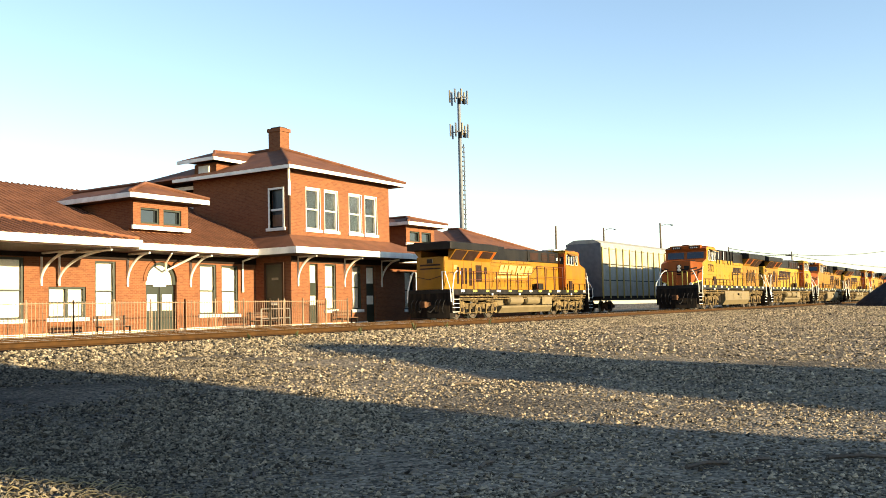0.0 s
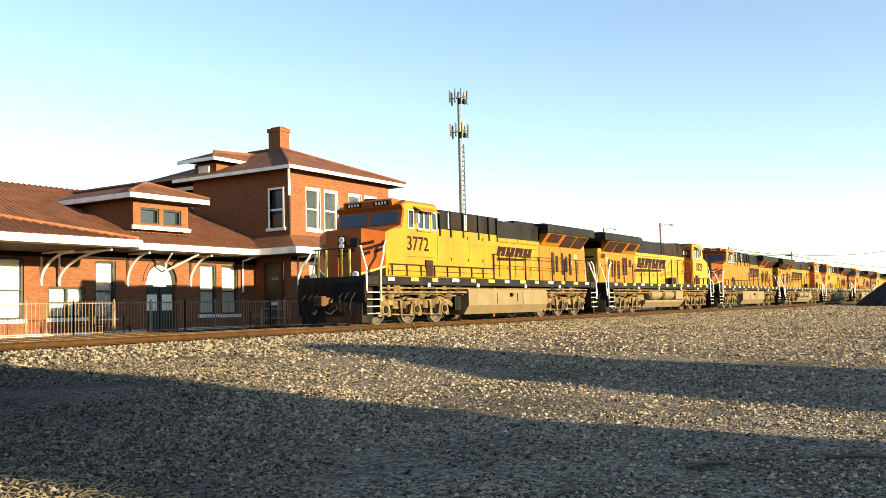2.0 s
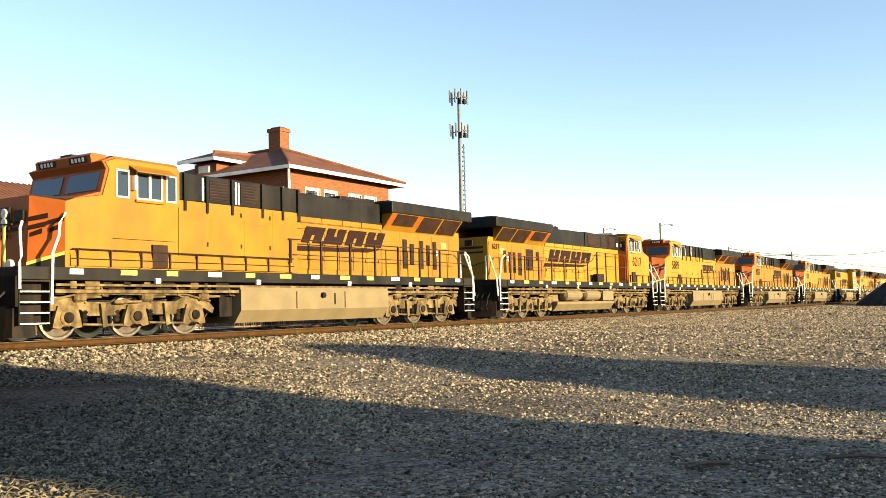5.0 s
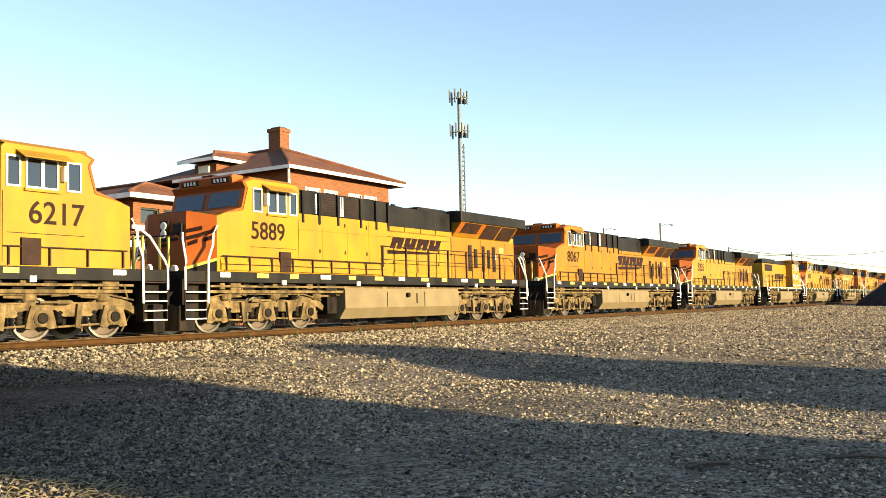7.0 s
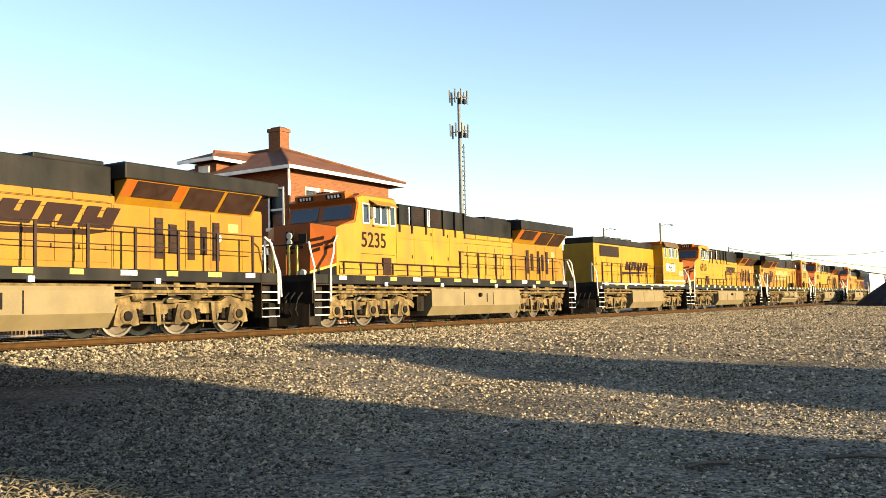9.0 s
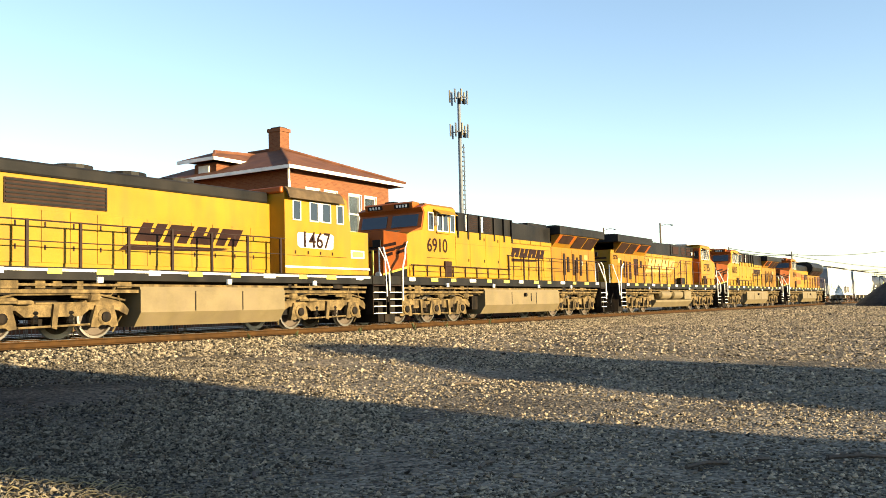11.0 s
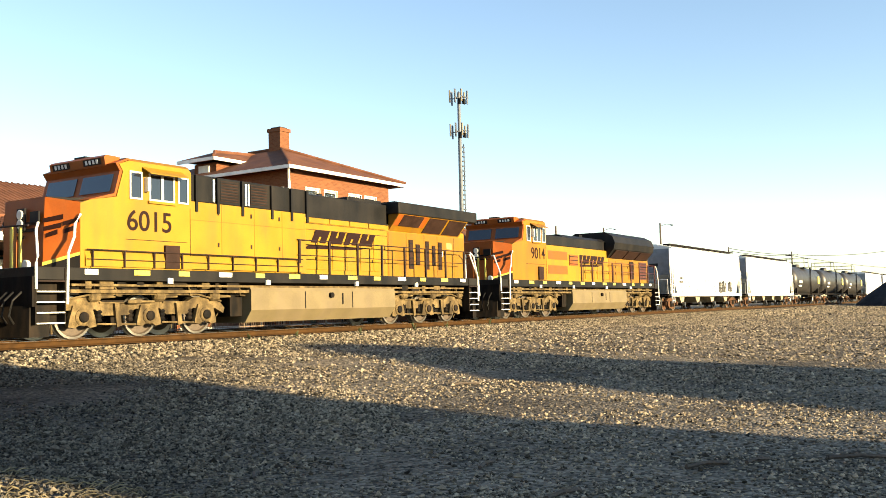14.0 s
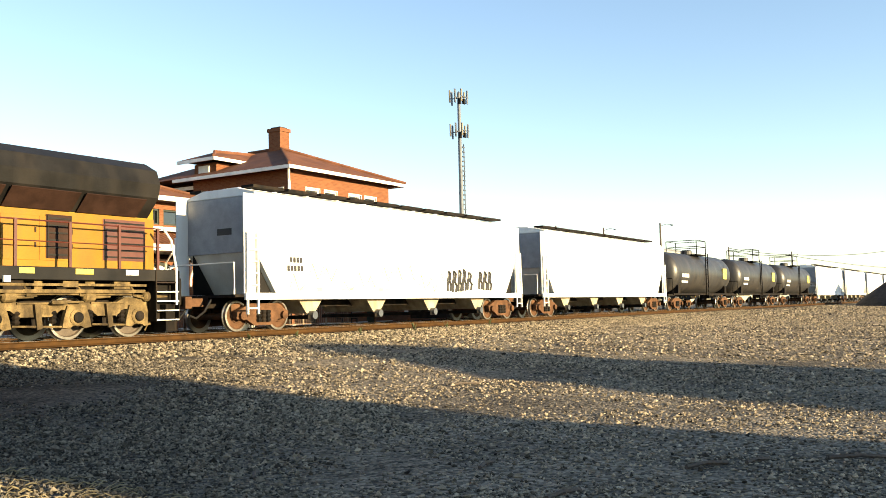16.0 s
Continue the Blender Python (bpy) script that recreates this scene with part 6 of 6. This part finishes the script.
def hopper_car(L, tagging=True):
    """A white covered grain hopper with sloped end sheets and outlet gates."""
    c = thing("covered_hopper")
    a, b = 1.1, L - 1.1
    sl = 1.55
    part("body", prism(bmesh.new(), [(a + 0.5, 2.35), (a + 0.5, 4.05), (b - 0.5, 4.05), (b - 0.5, 2.35), (b - 1.45, 0.98), (a + 1.45, 0.98)], -1.42, 1.42), HOPPER, c, "smooth white hopper side")
    for x in (a + 0.44, b - 0.499):
        part("end_sheet", boxes((x, x + 0.059, -1.38, 1.38, 2.35, 4.03)), GREYEND, c, "grey end sheet")
    part("roof", prism(bmesh.new(), [(-1.45, 4.05), (-1.42, 4.12), (-0.7, 4.3), (0.7, 4.3), (1.42, 4.12), (1.45, 4.05)], a + 0.45, b - 0.45, "x"), HOPPER, c)
    part("side_sill", boxes((a, b, -1.5, -1.42, 0.92, 1.12), (a, b, 1.42, 1.5, 0.92, 1.12), bevel=0.01), HOPPER, c, "white side sill")
    part("end_platform", boxes((0.75, a + 2.2, -1.42, 1.42, 1.0, 1.08), (b - 2.2, L - 0.75, -1.42, 1.42, 1.0, 1.08), (0.75, L - 0.75, -0.3, 0.3, 0.7, 1.0)), FRAME, c)
    for s in (-1, 1):
        for x in (a, b - 0.5):
            part("side_extension", boxes((x, x + 0.5, *sorted((s * 1.4, s * 1.43)), 1.1, 4.05)), HOPPER, c)
        part("corner_gusset", prism(bmesh.new(), [(a + 0.5, 1.12), (a + 1.4, 1.12), (a + 0.5, 2.4)], *sorted((s * 1.2, s * 1.24))), DARK, c)
        part("corner_gusset", prism(bmesh.new(), [(b - 0.5, 1.12), (b - 1.4, 1.12), (b - 0.5, 2.4)], *sorted((s * 1.2, s * 1.24))), DARK, c)
        ladder(c, a + 0.06, a + 0.5, s * 1.5, 0.5, 2.9, 7, HOPPER)
        ladder(c, b - 0.5, b - 0.06, s * 1.5, 0.5, 2.9, 7, HOPPER)
        n = int((b - a) / 1.55)
        for k in range(n - 1):
            part("running_board", boxes((a + 0.5 + k * 1.55, a + 1.85 + k * 1.55, *sorted((s * 0.85, s * 1.35)), 4.28, 4.36)), FRAME, c, "dark roof walkway grating")
    part("roof_hatch", boxes(*[(a + 0.9 + k * 1.5, a + 2.2 + k * 1.5, -0.35, 0.35, 4.3, 4.4) for k in range(int((b - a - 1) / 1.5))], bevel=0.02), HOPPER, c)
    m = 4
    for k in range(m):
        x = a + 3.3 + k * (b - a - 6.6) / (m - 1)
        g = part("outlet_gate", prism(bmesh.new(), [(x - 0.62, 0.97), (x + 0.62, 0.97), (x + 0.2, 0.48), (x - 0.2, 0.48)], -1.1, 1.1), CREAM, c, "dusty cream hopper outlet")
        part("gate_valve", lathe(bmesh.new(), [(0.13, -1.3), (0.14, -1.12), (0.14, -1.05)], 12, "y", (x, 0, 0.42)), GALV, g)
        part("gate_pipe", boxes((x - 0.25, x + 0.25, -1.2, 1.2, 0.3, 0.42)), FRAME, g)
    for x in (a + 1.15, b - 1.15):
        freight_truck(c, x)
    coupler(c, 0.0, -1)
    coupler(c, L, 1)
    for x, d in ((0.78, 1), (L - 0.78, -1)):
        part("brake_rail", tube(bmesh.new(), [(x, -1.35, 1.05), (x, -1.35, 2.0), (x, 1.35, 2.0), (x, 1.35, 1.05)], 0.025, 5), HOPPER, c)
    if tagging:
        y = -1.428
        for row, n, x0 in ((2.06, 4, a + 1.98), (1.80, 5, a + 1.86)):
            for k in range(n):
                part("lettering_bar", boxes((x0 + k * 0.155, x0 + 0.115 + k * 0.155, y, y + 0.006, row, row + 0.17)), GRAFFITI, c, "small dark lettering bar")
        part("end_bar", boxes((a + 0.43, a + 0.439, -0.5, 0.1, 2.9, 3.1)), GRAFFITI, c)
        r2 = random.Random(3)
        x = b - 6.2
        for k in range(8):
            w = r2.uniform(0.3, 0.46)
            hi, lo_z = 1.98 + r2.uniform(-0.12, 0.1), 1.22 + r2.uniform(-0.08, 0.08)
            for r, dx in ((0.045, 0.0), (0.02, 0.09)):
                pts = [(x + dx, lo_z), (x + dx + w * 0.1, lo_z + 0.4), (x + dx + w * 0.35, hi), (x + dx + w * 0.7, hi - 0.12), (x + dx + w * 0.45, (hi + lo_z) / 2), (x + dx + w * 0.8, lo_z + 0.25), (x + dx + w * 0.6, lo_z)]
                part("spray_stroke", tube(bmesh.new(), [(px, y, pz) for px, pz in pts], r, 4), GRAFFITI, c, "tall black spray stroke")
            x += w + (0.5 if k == 4 else 0.04)
        for k in range(12):
            x, z = a + 1.9 + k * 0.78 + r2.uniform(0, 0.3), r2.uniform(1.3, 1.75)
            part("faint_stroke", tube(bmesh.new(), [(x, y, z), (x + 0.15, y, z + r2.uniform(0.1, 0.45)), (x + 0.4, y, z - 0.15), (x + 0.7, y, z + r2.uniform(-0.1, 0.3))], 0.018, 4), PALEMARK, c, "faint pale yellow spray stroke")
        for k in range(11):
            x = a + 2.0 + k * 0.42 + (0.8 if k > 3 else 0)
            part("faint_bar", boxes((x, x + 0.26, y, y + 0.005, 1.16 + 0.03 * (k % 3), 1.27 + 0.03 * (k % 2))), GREYEND, c, "faint grey scrawl")
    return c


def tank_car(L):
    """A black tank car on a stub sill with dome platform."""
    c = thing("tank_car")
    a, b, r, zc = 1.2, L - 1.2, 1.42, 2.55
    part("tank", lathe(bmesh.new(), [(0.1, a - 0.05), (0.7, a), (1.15, a + 0.15), (r - 0.05, a + 0.4), (r, a + 0.6), (r, b - 0.6), (r - 0.05, b - 0.4), (1.15, b - 0.15), (0.7, b), (0.1, b + 0.05)], 32, "x", (0, 0, zc)), TANKCAR, c, "black cylindrical tank", smooth=True)
    part("stub_sill", boxes((0.7, a + 2.8, -0.35, 0.35, 0.75, 1.15), (b - 2.8, L - 0.7, -0.35, 0.35, 0.75, 1.15), (0.7, L - 0.7, -1.4, -1.34, 1.0, 1.12), (0.7, L - 0.7, 1.34, 1.4, 1.0, 1.12)), FRAME, c)
    part("saddle", boxes((a + 1.0, a + 1.5, -1.2, 1.2, 1.1, 1.7), (b - 1.5, b - 1.0, -1.2, 1.2, 1.1, 1.7)), FRAME, c)
    m = (a + b) / 2
    d = part("dome_platform", boxes((m - 1.1, m + 1.1, -1.1, 1.1, zc + r - 0.12, zc + r - 0.04)), FRAME, c, "dome platform with guard rails")
    bm = bmesh.new()
    for z in (0.5, 0.95):
        tube(bm, [(m - 1.1, -1.1, zc + r + z), (m + 1.1, -1.1, zc + r + z), (m + 1.1, 1.1, zc + r + z), (m - 1.1, 1.1, zc + r + z), (m - 1.1, -1.1, zc + r + z)], 0.025, 5)
    for x, y in ((m - 1.1, -1.1), (m + 1.1, -1.1), (m + 1.1, 1.1), (m - 1.1, 1.1)):
        box(bm, x - 0.025, x + 0.025, y - 0.025, y + 0.025, zc + r - 0.1, zc + r + 0.95)
    part("guard_rail", bm, FRAME, d)
    part("manway", lathe(bmesh.new(), [(0.4, zc + r - 0.1), (0.4, zc + r + 0.25), (0.3, zc + r + 0.32)], 14, "z", (m, 0, 0)), TANKCAR, d)
    ladder(c, m - 0.25, m + 0.25, -r - 0.05, 1.0, zc + r, 9, FRAME)
    part("end_rail", tube(bmesh.new(), [(0.8, -1.3, 1.1), (0.8, -1.3, 2.1), (0.8, 1.3, 2.1), (0.8, 1.3, 1.1)], 0.03, 5), FRAME, c)
    part("end_rail", tube(bmesh.new(), [(L - 0.8, -1.3, 1.1), (L - 0.8, -1.3, 2.1), (L - 0.8, 1.3, 2.1), (L - 0.8, 1.3, 1.1)], 0.03, 5), FRAME, c)
    yy = lambda z: -math.sqrt(max(0, r * r - (z - zc) ** 2)) - 0.01
    part("reporting_mark", boxes(*[(a + 1.4 + k * 0.5, a + 1.82 + k * 0.5, yy(2.3) - 0.01, yy(2.3) + 0.05, 2.2, 2.45) for k in range(3)], (a + 1.5, a + 2.8, yy(2.0), yy(2.0) + 0.08, 1.85, 1.98)), WHITE, c, "white lettering bars")
    part("placard", boxes((b - 2.6, b - 1.6, yy(2.6) - 0.01, yy(2.6) + 0.05, 2.2, 3.0)), REFLECT, c, "yellow panel on the tank side")
    for x in (a + 1.1, b - 1.1):
        freight_truck(c, x)
    coupler(c, 0.0, -1)
    coupler(c, L, 1)
    return c


def autorack(L=27.0):
    """A tall perforated-side auto carrier."""
    c = thing("autorack_car")
    part("roof", prism(bmesh.new(), [(-1.5, 5.0), (-1.35, 5.45), (-0.8, 5.7), (0.8, 5.7), (1.35, 5.45), (1.5, 5.0)], 1.0, L - 1.0, "x"), RACKWHITE, c, "pale ribbed car roof")
    for x in (0.95, L - 1.0):
        part("end_door", boxes((x, x + 0.05, -1.45, 1.45, 1.2, 5.4)), GALV, c, "grey folding end door")
    part("deck", boxes((0.9, L - 0.9, -1.5, 1.5, 0.95, 1.25)), FRAME, c)
    part("core", boxes((1.05, L - 1.05, -1.3, 1.3, 1.25, 5.0)), DARK, c)
    for s in (-1, 1):
        for k in range(17):
            x = 1.0 + k * (L - 2) / 17
            part("side_post", boxes((x, x + 0.12, *sorted((s * 1.46, s * 1.56)), 1.1, 5.1)), RACKYELLOW, c)
            for j in range(3):
                z = 1.3 + j * 1.25
                part("side_panel", boxes((x + 0.14, x + (L - 2) / 17 - 0.02, *sorted((s * 1.44, s * 1.48)), z, z + 1.18)), RACKWHITE, c)
    for x in (3.2, L - 3.2):
        freight_truck(c, x)
    coupler(c, 0.0, -1)
    coupler(c, L, 1)
    return c


def park(c, s, rev, L, y=TRACK):
    """Pose with the forward coupler at s; a reversed car is turned about."""
    return pose(s, y, 0) if not rev else pose(s + L, y, 0, 0, 0, 180)


TRAIN = []


def add_unit(ob, s, L, rev=False):
    ob.matrix_basis = park(ob, s, rev, L)
    TRAIN.append((ob, s, L, rev))


def repaint(lo, paint):
    for o in lo.children_recursive:
        if o.type == "MESH" and o.data.materials and o.data.materials[0] is YELLOW:
            o.material_slots[0].link = "OBJECT"
            o.material_slots[0].material = paint


def build_train():
    """Twelve locomotives, then hoppers and tank cars, all on the near track."""
    ge = ge_loco(YELLOW)
    rows = [("3772", 62.5, False, YELLOW, "bright yellow"), ("5829", 84.2, True, YELLOW_C, "pale yellow"), ("", 105.9, False, AMBER, "orange-yellow"), ("6217", 128.2, True, YELLOW, "bright yellow"),
            ("5889", 148.9, False, YELLOW, "bright yellow"), ("8067", 171.0, False, AMBER, "orange-yellow"), ("5235", 192.7, False, YELLOW_B, "faded yellow"), ("1467", 215.8, True, None, ""),
            ("6910", 231.8, False, YELLOW, "bright yellow"), ("5735", 254.0, True, YELLOW_B, "faded yellow"), ("6015", 275.2, False, YELLOW, "bright yellow"), ("9014", 297.2, False, None, "")]
    first = True
    for num, s, rev, paint, word in rows:
        tag = dict(category="locomotive", group="coupled locomotives")
        if num == "1467":
            lo = gp_loco()
            tagged(lo, "weathered yellow four-axle diesel locomotive with white number panel", **tag)
            L = 17.4
            for sd in (-1, 1):
                numbers(lo, num, 4.55, sd * 1.508, 2.77, sd, 0.72)
        elif num == "9014":
            lo = sd_loco()
            tagged(lo, "orange and yellow diesel locomotive with round-topped dark radiator", **tag)
            L = 22.0
            for sd in (-1, 1):
                numbers(lo, num, 4.55, sd * 1.505, 2.95, sd, 0.72)
        else:
            lo = ge if first else copy_thing(ge_master, pose(0, 0, 0))
            if first:
                ge_master = ge
            first = False
            L = 21.7
            tagged(lo, word + " and orange wide-cab diesel locomotive" + (", running cab last" if rev else ", running cab first"), **tag)
        lo["num"] = num
        add_unit(lo, s, L, rev)
    for lo, s, L, rev in TRAIN:
        row = [r for r in rows if r[1] == s][0]
        if row[3]:
            ink = FADED if row[3] is YELLOW_B else MARK
            if rev:
                logo_blocks(lo, 9.9, 15.1, 2.72, 3.3, 0.985, 1, ink)
            elif row[3] is AMBER:
                logo_blocks(lo, 10.9, 15.4, 2.76, 3.3, -0.985, -1, ink)
            elif ink is MARK:
                logo_blocks(lo, 11.0, 14.4, 2.78, 3.2, -0.985, -1, ink)
            if row[3] is not YELLOW:
                repaint(lo, row[3])
            if row[0]:
                if rev:
                    numbers(lo, row[0], 20.15, 0.975, 3.18, 1, 0.34)
                for sd in (-1, 1):
                    numbers(lo, row[0], 4.05, sd * 1.505, 2.93, sd, 0.74)
        del lo["num"]
    h = hopper_car(19.5)
    tagged(h, "white covered grain hopper car with scrawled graffiti", "hopper car", "freight cars")
    add_unit(h, 319.8, 19.5)
    h2 = hopper_car(19.8, False)
    tagged(h2, "plain white covered grain hopper car", "hopper car", "freight cars")
    add_unit(h2, 339.3, 19.8)
    t = tank_car(16.2)
    tagged(t, "black tank car with a dome platform", "tank car", "freight cars")
    s = 359.1
    add_unit(t, s, 16.2)
    for k in range(2):
        s += 16.2
        add_unit(copy_thing(t, pose(0, 0, 0)), s, 16.2)
    s += 16.2
    for k in range(4):
        add_unit(copy_thing(h2, pose(0, 0, 0)), s, 19.8)
        s += 19.8
    # the waiting train on the second track
    f = copy_thing(ge_master, Matrix.Translation((0, 0, -0.12)) @ park(None, 43.4, True, 21.7, FAR_TRACK))
    repaint(f, AMBER)
    tagged(f, "orange-yellow diesel locomotive standing on the second track", "locomotive")
    for o in list(f.children):
        if o.name.startswith(("road_number", "emblem")):
            bpy.data.objects.remove(o)
    logo_blocks(f, 9.9, 14.6, 2.72, 3.3, 0.985, 1, FADED)
    r = autorack()
    tagged(r, "pale tall autorack car standing on the second track", "autorack")
    r.matrix_basis = pose(65.4, FAR_TRACK, -0.12)


build_train()


def way_at(t):
    return lerp_table(t, SPEED_TABLE)


def turning(ob, rev, r):
    """Rows that roll a wheelset along with the way run."""
    x, z = ob.location.x, ob.location.z
    return [(k / FPS, pose(x, 0, z, 0, (1 if rev else -1) * math.degrees(way_at(k / FPS) / r), 0)) for k in range(0, 16 * FPS + 1)]


def motions():
    for ob, s, L, rev in TRAIN:
        walk(ob, [(t, park(ob, s - d, rev, L)) for t, d in SPEED_TABLE])
        for o in ob.children_recursive:
            if o.name.startswith("wheelset"):
                walk(o, turning(o, rev, o.location.z))
    # the bird crosses the sky from behind the train and up out of view
    walk(BIRD, [(0.0, pose(66.0, 41.0, 2.0, 0, 0, 200)), (1.2, pose(62.0, 38.5, 2.4, 0, 0, 200)), (1.4, pose(12.59, 5.93, 2.03, 0, -15, 200)), (1.5, pose(13.1, 4.5, 2.61, 0, -15, 200)), (1.6, pose(13.55, 2.02, 3.41, 0, -15, 200)), (1.8, pose(14.5, -6.0, 9.0, 0, 0, 200)), (16.0, pose(14.5, -60.0, 30.0, 0, 0, 200))])


motions()
